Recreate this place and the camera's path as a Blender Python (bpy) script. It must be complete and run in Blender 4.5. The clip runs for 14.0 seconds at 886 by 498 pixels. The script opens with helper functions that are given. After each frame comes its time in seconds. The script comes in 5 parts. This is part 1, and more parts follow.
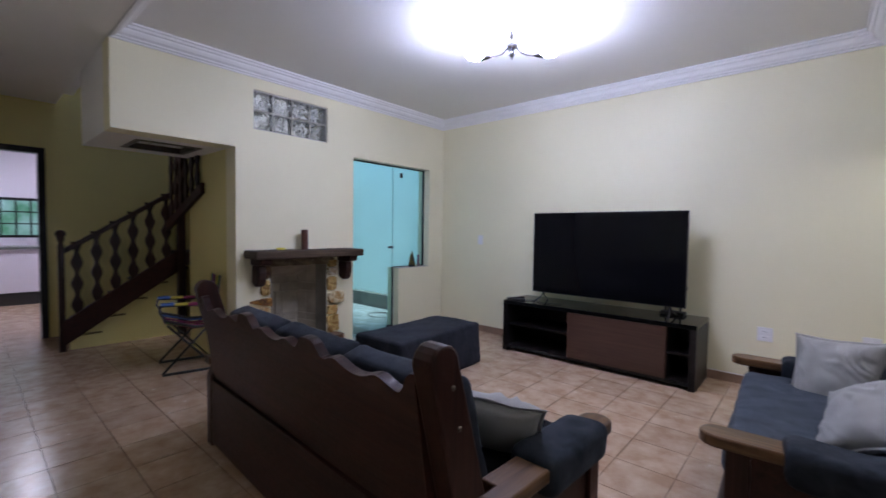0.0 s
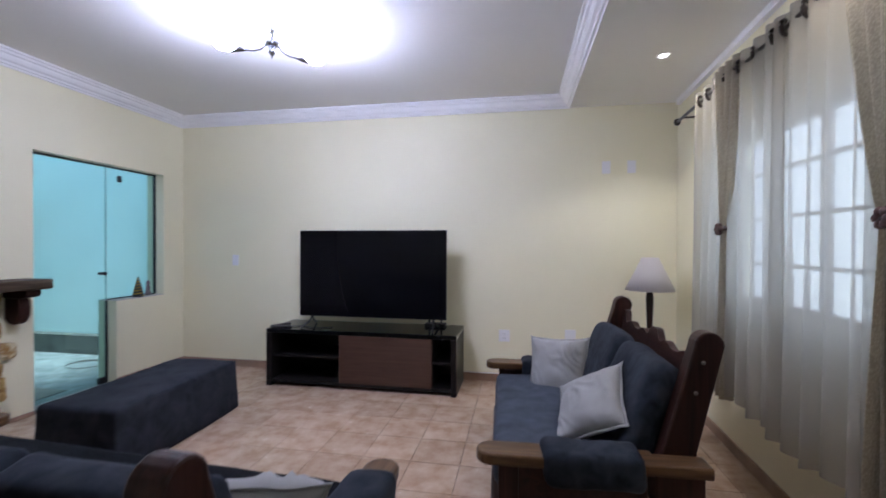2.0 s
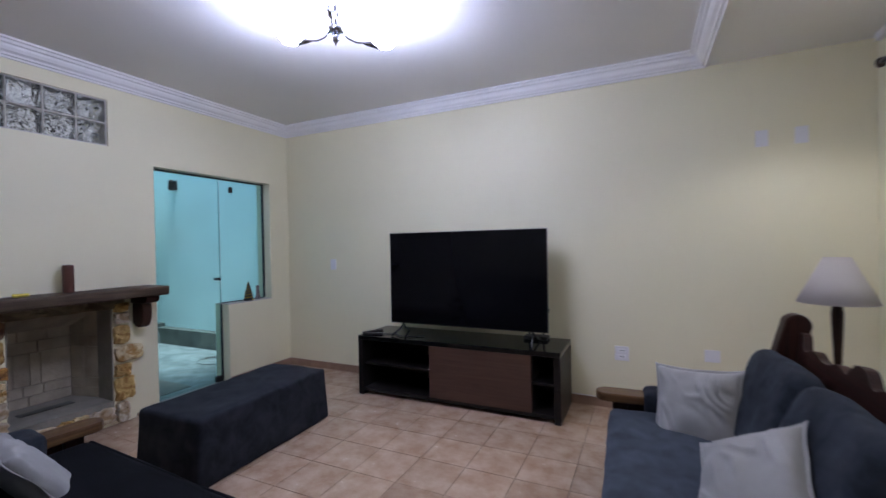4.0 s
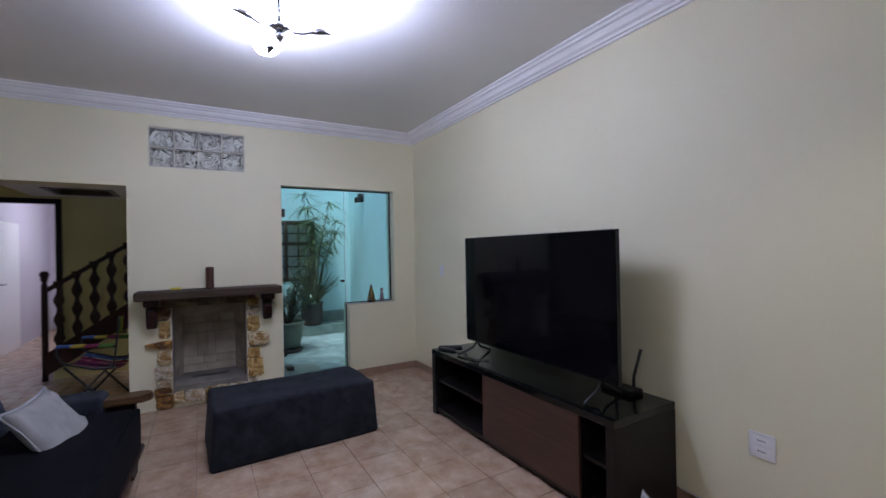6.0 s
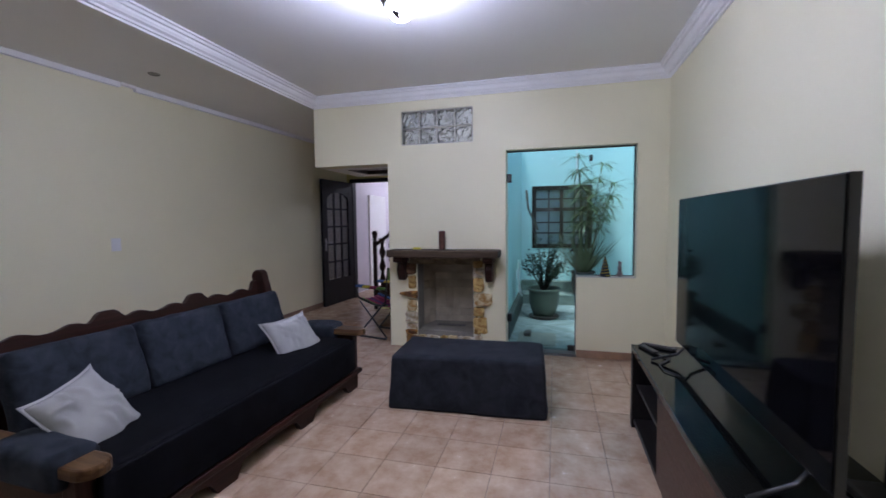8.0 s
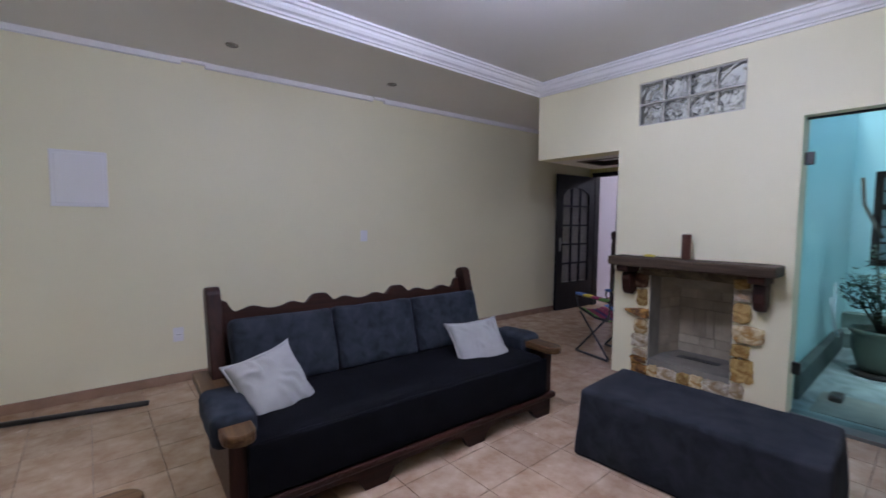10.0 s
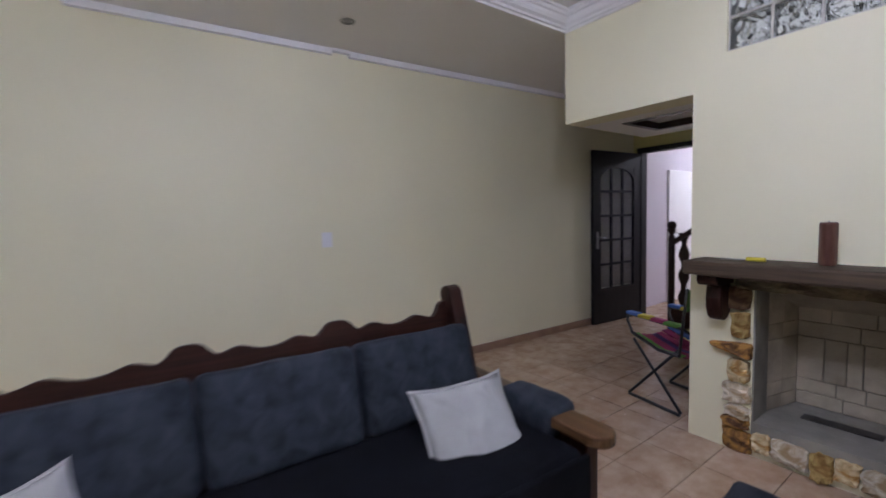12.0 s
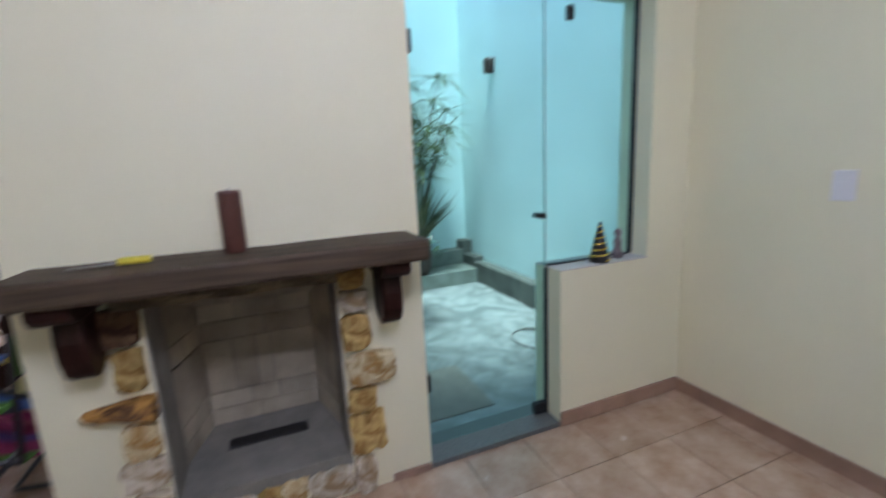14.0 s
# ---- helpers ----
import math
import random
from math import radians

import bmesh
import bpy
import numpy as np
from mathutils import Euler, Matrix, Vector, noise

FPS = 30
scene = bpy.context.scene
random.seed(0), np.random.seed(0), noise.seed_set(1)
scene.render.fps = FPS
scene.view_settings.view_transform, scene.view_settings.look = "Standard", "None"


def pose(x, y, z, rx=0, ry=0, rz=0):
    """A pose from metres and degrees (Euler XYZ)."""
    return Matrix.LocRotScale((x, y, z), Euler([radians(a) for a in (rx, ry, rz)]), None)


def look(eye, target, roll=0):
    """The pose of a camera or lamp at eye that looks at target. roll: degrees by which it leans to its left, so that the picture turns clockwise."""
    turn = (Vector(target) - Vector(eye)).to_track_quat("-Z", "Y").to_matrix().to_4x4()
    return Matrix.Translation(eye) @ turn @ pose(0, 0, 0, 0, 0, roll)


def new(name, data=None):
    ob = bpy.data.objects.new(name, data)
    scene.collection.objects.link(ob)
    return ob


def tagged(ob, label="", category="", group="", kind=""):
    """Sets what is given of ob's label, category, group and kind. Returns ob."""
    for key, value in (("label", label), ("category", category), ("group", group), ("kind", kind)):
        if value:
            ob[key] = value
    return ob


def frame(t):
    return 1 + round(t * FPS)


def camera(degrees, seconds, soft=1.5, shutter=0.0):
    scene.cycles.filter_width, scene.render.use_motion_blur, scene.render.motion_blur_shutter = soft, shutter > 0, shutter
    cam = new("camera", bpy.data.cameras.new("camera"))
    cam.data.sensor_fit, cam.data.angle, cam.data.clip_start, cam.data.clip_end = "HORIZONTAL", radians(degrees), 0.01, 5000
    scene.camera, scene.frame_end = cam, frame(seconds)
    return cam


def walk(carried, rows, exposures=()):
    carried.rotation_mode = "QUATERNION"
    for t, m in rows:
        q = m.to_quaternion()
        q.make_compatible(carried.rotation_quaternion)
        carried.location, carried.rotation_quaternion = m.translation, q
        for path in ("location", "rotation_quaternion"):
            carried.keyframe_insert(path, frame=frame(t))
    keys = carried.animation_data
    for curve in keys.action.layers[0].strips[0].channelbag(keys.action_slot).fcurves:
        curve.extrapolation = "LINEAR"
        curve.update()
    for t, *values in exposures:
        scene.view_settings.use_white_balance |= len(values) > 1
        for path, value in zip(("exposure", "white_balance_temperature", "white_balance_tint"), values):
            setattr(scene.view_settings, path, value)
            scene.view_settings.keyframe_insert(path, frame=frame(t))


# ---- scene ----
cam = camera(92.6, 14.0, shutter=0.5)
PATH = [
    (0, (0.441, 0.432, 1.258), (-0.88, 1.931, 1.174), 0.8),
    (0.5, (0.45, 0.446, 1.265), (-0.689, 2.088, 1.182), 0.6),
    (1, (0.426, 0.496, 1.272), (-0.511, 2.261, 1.179), 0.5),
    (1.5, (0.383, 0.569, 1.277), (-0.236, 2.47, 1.217), 0.8),
    (2, (0.287, 0.625, 1.322), (-0.065, 2.594, 1.305), 0.2),
    (2.5, (0.272, 0.686, 1.409), (0.032, 2.67, 1.479), 1.2),
    (3, (0.261, 0.679, 1.405), (-0.052, 2.654, 1.412), 0.0),
    (3.5, (0.233, 0.799, 1.378), (-0.215, 2.745, 1.278), -1.8),
    (4, (0.327, 1.099, 1.345), (-0.532, 2.905, 1.326), -1.1),
    (4.2, (0.368, 1.235, 1.34), (-0.578, 2.997, 1.30), -1.8),
    (5.0, (0.74, 1.70, 1.345), (-0.624, 3.163, 1.32), -1.3),
    (5.6, (1.05, 2.21, 1.36), (-0.568, 3.386, 1.355), -1.0),
    (6.3, (1.118, 2.802, 1.372), (-0.711, 3.611, 1.369), -0.6),
    (6.5, (1.129, 2.954, 1.376), (-0.767, 3.59, 1.351), 0.0),
    (7, (1.07, 3.323, 1.367), (-0.913, 3.582, 1.303), -0.3),
    (7.5, (1.002, 3.568, 1.357), (-0.987, 3.368, 1.294), 0.5),
    (8, (0.892, 3.765, 1.353), (-1.037, 3.254, 1.222), -0.7),
    (8.5, (0.66, 3.848, 1.352), (-1.202, 3.124, 1.262), -1.0),
    (9, (0.454, 3.911, 1.36), (-1.307, 2.968, 1.262), -2.9),
    (9.2, (0.375, 3.975, 1.358), (-1.286, 2.866, 1.25), -1.7),
    (11.3, (-0.165, 3.60, 1.335), (-1.235, 1.92, 1.172), -1.0),
    (11.5, (-0.325, 3.508, 1.326), (-1.433, 1.85, 1.167), -0.7),
    (12, (-0.802, 3.156, 1.331), (-1.974, 1.543, 1.179), -1.7),
    (12.5, (-1.251, 2.875, 1.282), (-2.964, 1.849, 1.155), -3.6),
    (13, (-1.611, 2.748, 1.281), (-3.523, 2.301, 0.899), -5.4),
    (13.5, (-1.803, 2.719, 1.275), (-3.714, 2.886, 0.712), -4.0),
    (14, (-1.835, 2.752, 1.29), (-3.656, 3.49, 0.917), -2.8),
]
EXPOSURES = [(0.0, 0.42, 5800, 20), (1.0, 0.48, 5800, 20), (2.0, 0.54, 5780, 20), (2.5, 0.43, 5780, 20), (3.0, 0.24, 5750, 20), (4.0, 0.14, 5750, 20), (6.5, -0.04, 5800, 20), (7.0, 0.02, 5800, 20), (7.5, 0.18, 5800, 20),
             (9.0, 0.42, 5800, 20), (11.5, 0.56, 5950, 19), (12.0, 0.60, 6050, 18), (12.5, 0.46, 6200, 18), (13.0, 0.42, 6100, 16), (14.0, 0.65, 6050, 16)]
walk(cam, [(t, look(eye, target, roll)) for t, eye, target, roll in PATH], EXPOSURES)

# ---- light ----
world = bpy.data.worlds.new("sky")
scene.world = world
world.use_nodes = True
wn = world.node_tree.nodes
sky = wn.new("ShaderNodeTexSky")
sky.sky_type, sky.sun_disc = 'NISHITA', False
sky.sun_elevation, sky.sun_rotation = radians(76.3), radians(121)
world.node_tree.links.new(sky.outputs[0], wn["Background"].inputs[0])
wn["Background"].inputs[1].default_value = 0.15
sun = new("sun", bpy.data.lights.new("sun", 'SUN'))
sun.data.energy, sun.data.angle, sun.data.color = 5.0, radians(20), (1, 0.97, 0.92)
sun.matrix_world = look((-2.5, 2.6, 12), (-5, 4.1, 0))

SHADE_POWER, SPOT_POWER, SKY_GLOW, ROOM2_POWER = 138.0, 23.0, 1.1, 25.0


# ---- materials ----
def mat(name, color, rough=0.6, metal=0.0, vary=0.08, scale=6.0, bump=0.0, bump_scale=80.0, tint=None, coat=0.0, spec=0.5, per_object=0.0):
    m = bpy.data.materials.new(name)
    m.use_nodes = True
    nt, b = m.node_tree, m.node_tree.nodes["Principled BSDF"]
    L = nt.links.new
    co = nt.nodes.new("ShaderNodeTexCoord")
    n1 = nt.nodes.new("ShaderNodeTexNoise")
    n1.inputs["Scale"].default_value, n1.inputs["Detail"].default_value = scale, 6
    L(co.outputs["Object"], n1.inputs["Vector"])
    mix = nt.nodes.new("ShaderNodeMix")
    mix.data_type = 'RGBA'
    t = tint or tuple(c * (1 - 2.5 * vary) for c in color)
    mix.inputs[6].default_value, mix.inputs[7].default_value = (*color, 1), (*t, 1)
    ramp = nt.nodes.new("ShaderNodeValToRGB")
    ramp.color_ramp.elements[0].position, ramp.color_ramp.elements[1].position = 0.35, 0.75
    L(n1.outputs["Fac"], ramp.inputs[0])
    L(ramp.outputs[0], mix.inputs[0])
    out = mix.outputs[2]
    if per_object:
        oi = nt.nodes.new("ShaderNodeObjectInfo")
        hs = nt.nodes.new("ShaderNodeHueSaturation")
        mr = nt.nodes.new("ShaderNodeMapRange")
        mr.inputs[3].default_value, mr.inputs[4].default_value = 1 - per_object, 1 + per_object
        L(oi.outputs["Random"], mr.inputs[0])
        L(mr.outputs[0], hs.inputs["Value"])
        L(out, hs.inputs["Color"])
        out = hs.outputs[0]
    L(out, b.inputs["Base Color"])
    b.inputs["Metallic"].default_value = metal
    b.inputs["Coat Weight"].default_value = coat
    b.inputs["Specular IOR Level"].default_value = spec
    n2 = nt.nodes.new("ShaderNodeTexNoise")
    n2.inputs["Scale"].default_value, n2.inputs["Detail"].default_value = bump_scale, 4
    L(co.outputs["Object"], n2.inputs["Vector"])
    mr = nt.nodes.new("ShaderNodeMapRange")
    mr.inputs[3].default_value, mr.inputs[4].default_value = max(rough - 0.12, 0.02), min(rough + 0.08, 1)
    L(n2.outputs["Fac"], mr.inputs[0])
    L(mr.outputs[0], b.inputs["Roughness"])
    if bump:
        bu = nt.nodes.new("ShaderNodeBump")
        bu.inputs["Strength"].default_value, bu.inputs["Distance"].default_value = bump, 0.01
        L(n2.outputs["Fac"], bu.inputs["Height"])
        L(bu.outputs[0], b.inputs["Normal"])
    return m


def wood(name, dark, light, rough=0.4, axis=0, coat=0.05):
    """Wood with stretched grain along one axis."""
    m = mat(name, light, rough, coat=coat, spec=0.2)
    nt, b = m.node_tree, m.node_tree.nodes["Principled BSDF"]
    L = nt.links.new
    co = nt.nodes.new("ShaderNodeTexCoord")
    mp = nt.nodes.new("ShaderNodeMapping")
    s = [26, 26, 26]
    s[axis] = 1.6
    mp.inputs["Scale"].default_value = s
    L(co.outputs["Object"], mp.inputs[0])
    n = nt.nodes.new("ShaderNodeTexNoise")
    n.inputs["Scale"].default_value, n.inputs["Detail"].default_value, n.inputs["Distortion"].default_value = 1.2, 8, 1.2
    L(mp.outputs[0], n.inputs["Vector"])
    r = nt.nodes.new("ShaderNodeValToRGB")
    r.color_ramp.elements[0].color, r.color_ramp.elements[1].color = (*dark, 1), (*light, 1)
    r.color_ramp.elements[0].position, r.color_ramp.elements[1].position = 0.3, 0.7
    L(n.outputs["Fac"], r.inputs[0])
    L(r.outputs[0], b.inputs["Base Color"])
    bu = nt.nodes.new("ShaderNodeBump")
    bu.inputs["Strength"].default_value, bu.inputs["Distance"].default_value = 0.25, 0.004
    L(n.outputs["Fac"], bu.inputs["Height"])
    L(bu.outputs[0], b.inputs["Normal"])
    return m


def glow(name, color, strength):
    m = bpy.data.materials.new(name)
    m.use_nodes = True
    b = m.node_tree.nodes["Principled BSDF"]
    b.inputs["Base Color"].default_value = (*color, 1)
    b.inputs["Emission Color"].default_value = (*color, 1)
    b.inputs["Emission Strength"].default_value = strength
    return m


def sheet_glass(name, tint, rough=0.0):
    """A thin pane: clear, tinted, with a Fresnel gloss."""
    m = bpy.data.materials.new(name)
    m.use_nodes = True
    nt = m.node_tree
    nt.nodes.clear()
    L = nt.links.new
    out = nt.nodes.new("ShaderNodeOutputMaterial")
    tr, gl, fr, mx = (nt.nodes.new("ShaderNode" + k) for k in ("BsdfTransparent", "BsdfGlossy", "LayerWeight", "MixShader"))
    pw_, mr_ = nt.nodes.new("ShaderNodeMath"), nt.nodes.new("ShaderNodeMapRange")
    pw_.operation = 'POWER'
    pw_.inputs[1].default_value = 4.0
    mr_.inputs[3].default_value, mr_.inputs[4].default_value = 0.035, 0.9
    tr.inputs[0].default_value = (*tint, 1)
    gl.inputs["Roughness"].default_value = rough
    fr.inputs[0].default_value = 0.5
    L(fr.outputs["Facing"], pw_.inputs[0])
    L(pw_.outputs[0], mr_.inputs[0])
    L(mr_.outputs[0], mx.inputs[0])
    L(tr.outputs[0], mx.inputs[1])
    L(gl.outputs[0], mx.inputs[2])
    L(mx.outputs[0], out.inputs[0])
    return m


def sheer(name, color, clear, weave=0.0, through_color=None, through_share=0.45):
    """Thin cloth that lets light through."""
    m = bpy.data.materials.new(name)
    m.use_nodes = True
    nt = m.node_tree
    nt.nodes.clear()
    L = nt.links.new
    out = nt.nodes.new("ShaderNodeOutputMaterial")
    tr, di, tl, m1, m2 = (nt.nodes.new("ShaderNode" + k) for k in ("BsdfTransparent", "BsdfDiffuse", "BsdfTranslucent", "MixShader", "MixShader"))
    di.inputs[0].default_value = (*color, 1)
    tl.inputs[0].default_value = (*(through_color or color), 1)
    m1.inputs[0].default_value, m2.inputs[0].default_value = through_share, clear
    if weave:
        co, wv = nt.nodes.new("ShaderNodeTexCoord"), nt.nodes.new("ShaderNodeTexVoronoi")
        mp = nt.nodes.new("ShaderNodeMapping")
        mp.inputs["Scale"].default_value = (1, 1, 0.45)
        wv.inputs["Scale"].default_value = weave
        rp = nt.nodes.new("ShaderNodeValToRGB")
        rp.color_ramp.elements[0].color = (*color, 1)
        rp.color_ramp.elements[1].color = (*[c * 0.5 for c in color], 1)
        rp.color_ramp.elements[1].position = 0.75
        L(co.outputs["Object"], mp.inputs[0])
        L(mp.outputs[0], wv.inputs["Vector"])
        L(wv.outputs["Distance"], rp.inputs[0])
        L(rp.outputs[0], di.inputs[0])
        bu = nt.nodes.new("ShaderNodeBump")
        bu.inputs["Strength"].default_value, bu.inputs["Distance"].default_value, bu.invert = 0.8, 0.004, True
        L(wv.outputs["Distance"], bu.inputs["Height"])
        L(bu.outputs[0], di.inputs["Normal"])
    L(di.outputs[0], m1.inputs[1])
    L(tl.outputs[0], m1.inputs[2])
    L(m1.outputs[0], m2.inputs[1])
    L(tr.outputs[0], m2.inputs[2])
    L(m2.outputs[0], out.inputs[0])
    return m


WALL = mat("cream_wall_paint", (0.80, 0.755, 0.545), 0.6, vary=0.02, scale=1.3, bump=0.06, bump_scale=60)
# the cream paint again, with the dim hall light put into its colour
OLIVE = mat("dim_cream_wall_paint", (0.70, 0.63, 0.26), 0.6, vary=0.03, scale=1.3, bump=0.06, bump_scale=60)
CEIL = mat("ceiling_paint", (0.84, 0.83, 0.82), 0.7, vary=0.02, scale=1.0, bump=0.03, bump_scale=40)
CROWN = mat("plaster_moulding", (0.84, 0.83, 0.84), 0.5, vary=0.02)
LILAC = mat("lilac_wall_paint", (0.58, 0.54, 0.60), 0.6, vary=0.02, scale=1.5)
AQUA = mat("aqua_patio_paint", (0.68, 0.88, 0.87), 0.7, vary=0.04, scale=2.0, bump=0.15, bump_scale=25)
TILE = mat("terracotta_tile", (0.355, 0.230, 0.148), 0.25, vary=0.1, scale=9.0, tint=(0.505, 0.378, 0.275), bump=0.0, bump_scale=14, per_object=0.08)
for n in TILE.node_tree.nodes:
    if n.type == 'TEX_NOISE' and n.inputs["Scale"].default_value == 9.0:
        n.inputs["Detail"].default_value, n.inputs["Roughness"].default_value, n.inputs["Scale"].default_value = 9, 0.62, 7.0
    if n.type == 'VALTORGB':
        n.color_ramp.elements[0].position, n.color_ramp.elements[1].position = 0.36, 0.66
tile_place = TILE.node_tree.nodes.new("ShaderNodeNewGeometry")
for link in list(TILE.node_tree.links):
    if link.from_node.type == 'TEX_COORD':
        TILE.node_tree.links.new(tile_place.outputs["Position"], link.to_socket)
GROUT = mat("grout", (0.32, 0.235, 0.175), 0.85, vary=0.1, scale=20)
BASE = mat("brown_baseboard_tile", (0.34, 0.21, 0.14), 0.4, vary=0.12, scale=8)
WOOD = wood("red_brown_wood", (0.013, 0.0048, 0.0035), (0.036, 0.012, 0.008), 0.45)
WOODZ = wood("red_brown_wood_upright", (0.013, 0.0048, 0.0035), (0.036, 0.012, 0.008), 0.45, axis=2)
ARMWOOD = wood("worn_arm_wood", (0.045, 0.021, 0.010), (0.125, 0.068, 0.030), 0.35, axis=1)
DARKWOOD = wood("dark_stair_wood", (0.010, 0.005, 0.004), (0.030, 0.014, 0.010), 0.4, axis=2)
DOORWOOD = wood("near_black_door_wood", (0.005, 0.0045, 0.005), (0.012, 0.010, 0.011), 0.5, axis=2)
MANTEL = wood("weathered_mantel_wood", (0.026, 0.018, 0.011), (0.085, 0.056, 0.036), 0.6, axis=1, coat=0.0)
RACK = wood("espresso_veneer", (0.006, 0.005, 0.005), (0.013, 0.011, 0.010), 0.4)
RACKTOP = mat("black_glass_top", (0.004, 0.0045, 0.0045), 0.05, vary=0.0, spec=0.42)
RACKDOOR = wood("brown_sliding_panel", (0.050, 0.026, 0.018), (0.072, 0.038, 0.027), 0.45)
SCREEN = mat("black_screen", (0.003, 0.003, 0.004), 0.02, vary=0.0, spec=0.12)
BLACK = mat("black_plastic", (0.012, 0.012, 0.013), 0.4, vary=0.05)
def velvet(name, nap, crushed, scale):
    """Plush pile: crushed patches of two tones and a soft sheen."""
    m = mat(name, nap, 0.85, vary=0.2, scale=scale, bump=0.25, bump_scale=300, tint=crushed, spec=0.08)
    nt, b = m.node_tree, m.node_tree.nodes["Principled BSDF"]
    b.inputs["Sheen Weight"].default_value, b.inputs["Sheen Roughness"].default_value = 0.12, 0.4
    b.inputs["Sheen Tint"].default_value = (*[min(1, c * 9) for c in nap], 1)
    for n in nt.nodes:
        if n.type == 'TEX_NOISE' and abs(n.inputs["Scale"].default_value - scale) < 1e-3:
            n.inputs["Distortion"].default_value, n.inputs["Detail"].default_value = 0.5, 5
        if n.type == 'VALTORGB':
            n.color_ramp.elements[0].position, n.color_ramp.elements[1].position = 0.30, 0.74
    return m


VELVET = velvet("slate_blue_velvet", (0.031, 0.036, 0.046), (0.009, 0.011, 0.015), 13.0)
THROW = velvet("black_velvet_throw", (0.0042, 0.0045, 0.0065), (0.0016, 0.0016, 0.0024), 8.0)
# slate velvet again, lightened as the upturned seat looks under the lamps
LITVELVET = velvet("lit_slate_velvet", (0.058, 0.068, 0.086), (0.027, 0.032, 0.042), 12.0)
OTTO = velvet("charcoal_velvet", (0.027, 0.029, 0.036), (0.010, 0.011, 0.0145), 10.0)
PILLOW = mat("pale_grey_linen", (0.32, 0.312, 0.305), 0.85, vary=0.06, scale=10, bump=0.3, bump_scale=320, spec=0.2)
def fieldstone(name, body, vein, scale=9.0):
    """Rough split stone: broad tonal patches, thin darker veins, coarse relief."""
    m = mat(name, body, 0.88, vary=0.2, scale=scale, tint=vein, bump=1.0, bump_scale=26, per_object=0.14, spec=0.15)
    for n in m.node_tree.nodes:
        if n.type == 'TEX_NOISE' and n.inputs["Scale"].default_value == scale:
            n.inputs["Distortion"].default_value, n.inputs["Detail"].default_value = 0.9, 8
        if n.type == 'VALTORGB':
            n.color_ramp.elements[0].position, n.color_ramp.elements[1].position = 0.40, 0.58
    return m


GOLDSTONE = fieldstone("golden_fieldstone", (0.27, 0.15, 0.045), (0.52, 0.37, 0.14), 14.0)
TANSTONE = fieldstone("tan_fieldstone", (0.33, 0.19, 0.06), (0.62, 0.53, 0.33), 13.0)
CREAMSTONE = fieldstone("cream_fieldstone", (0.32, 0.23, 0.13), (0.60, 0.54, 0.43), 12.0)
RUSTSTONE = fieldstone("rust_fieldstone", (0.10, 0.05, 0.025), (0.42, 0.22, 0.06), 13.0)
DARKSTONE = fieldstone("dark_brown_stone", (0.085, 0.045, 0.028), (0.20, 0.12, 0.065), 11.0)
LINTEL = fieldstone("grey_brown_lintel", (0.24, 0.19, 0.12), (0.13, 0.10, 0.065), 9.0)
FIREBRICK = mat("fire_clay_brick", (0.47, 0.40, 0.30), 0.85, vary=0.15, scale=7, bump=0.4, bump_scale=60, per_object=0.12)
CEMENT = mat("grey_hearth_cement", (0.245, 0.228, 0.195), 0.85, vary=0.12, scale=8, bump=0.4, bump_scale=50)
CANDLE = mat("brown_candle_wax", (0.085, 0.026, 0.017), 0.4, vary=0.1, scale=12)
YELLOW = mat("yellow_plastic", (0.70, 0.58, 0.05), 0.4)
STEEL = mat("steel", (0.34, 0.33, 0.32), 0.42, metal=1.0)
IRON = mat("dark_bronze_metal", (0.05, 0.04, 0.035), 0.35, metal=0.7)
WHITEP = mat("white_plastic", (0.78, 0.77, 0.78), 0.35, vary=0.01)
LAMPSHADE = sheer("lampshade_cloth", (0.74, 0.70, 0.68), 0.0)
GRANITE = mat("dark_granite", (0.13, 0.135, 0.13), 0.35, vary=0.15, scale=90)
PATIOSTONE = mat("patio_slate", (0.15, 0.17, 0.165), 0.6, vary=0.3, scale=2.5, bump=0.5, bump_scale=12, tint=(0.36, 0.385, 0.375))
for n in PATIOSTONE.node_tree.nodes:
    if n.type == 'TEX_NOISE' and n.inputs["Scale"].default_value == 2.5:
        n.inputs["Distortion"].default_value, n.inputs["Detail"].default_value = 2.5, 10
STEPSTONE = mat("weathered_step_stone", (0.16, 0.185, 0.155), 0.75, vary=0.3, scale=6, bump=0.5, bump_scale=18, tint=(0.30, 0.33, 0.30))
FIGURE = mat("grey_lilac_ceramic", (0.24, 0.19, 0.20), 0.45, vary=0.3, scale=40)
BOLT = mat("dull_bolt_head", (0.13, 0.115, 0.10), 0.5, metal=1.0)
CONCRETE = mat("patio_concrete", (0.13, 0.14, 0.125), 0.85, vary=0.2, scale=5, bump=0.4, bump_scale=30)
POT = mat("glazed_pot", (0.12, 0.125, 0.092), 0.45, vary=0.12, scale=6)
CLAY = mat("dark_clay", (0.06, 0.04, 0.032), 0.6, vary=0.15)
SOIL = mat("soil", (0.05, 0.035, 0.025), 0.95, vary=0.2, scale=40, bump=0.8)
LEAF = mat("leaf_green", (0.07, 0.13, 0.035), 0.5, vary=0.25, scale=18, tint=(0.12, 0.17, 0.05))
LEAFD = mat("dark_leaf_green", (0.03, 0.065, 0.03), 0.45, vary=0.25, scale=18)
OLIVELEAF = mat("olive_leaf", (0.075, 0.10, 0.04), 0.55, vary=0.3, scale=14, tint=(0.15, 0.14, 0.07))
BARK = mat("bark", (0.10, 0.075, 0.05), 0.9, vary=0.2, scale=20, bump=0.6)
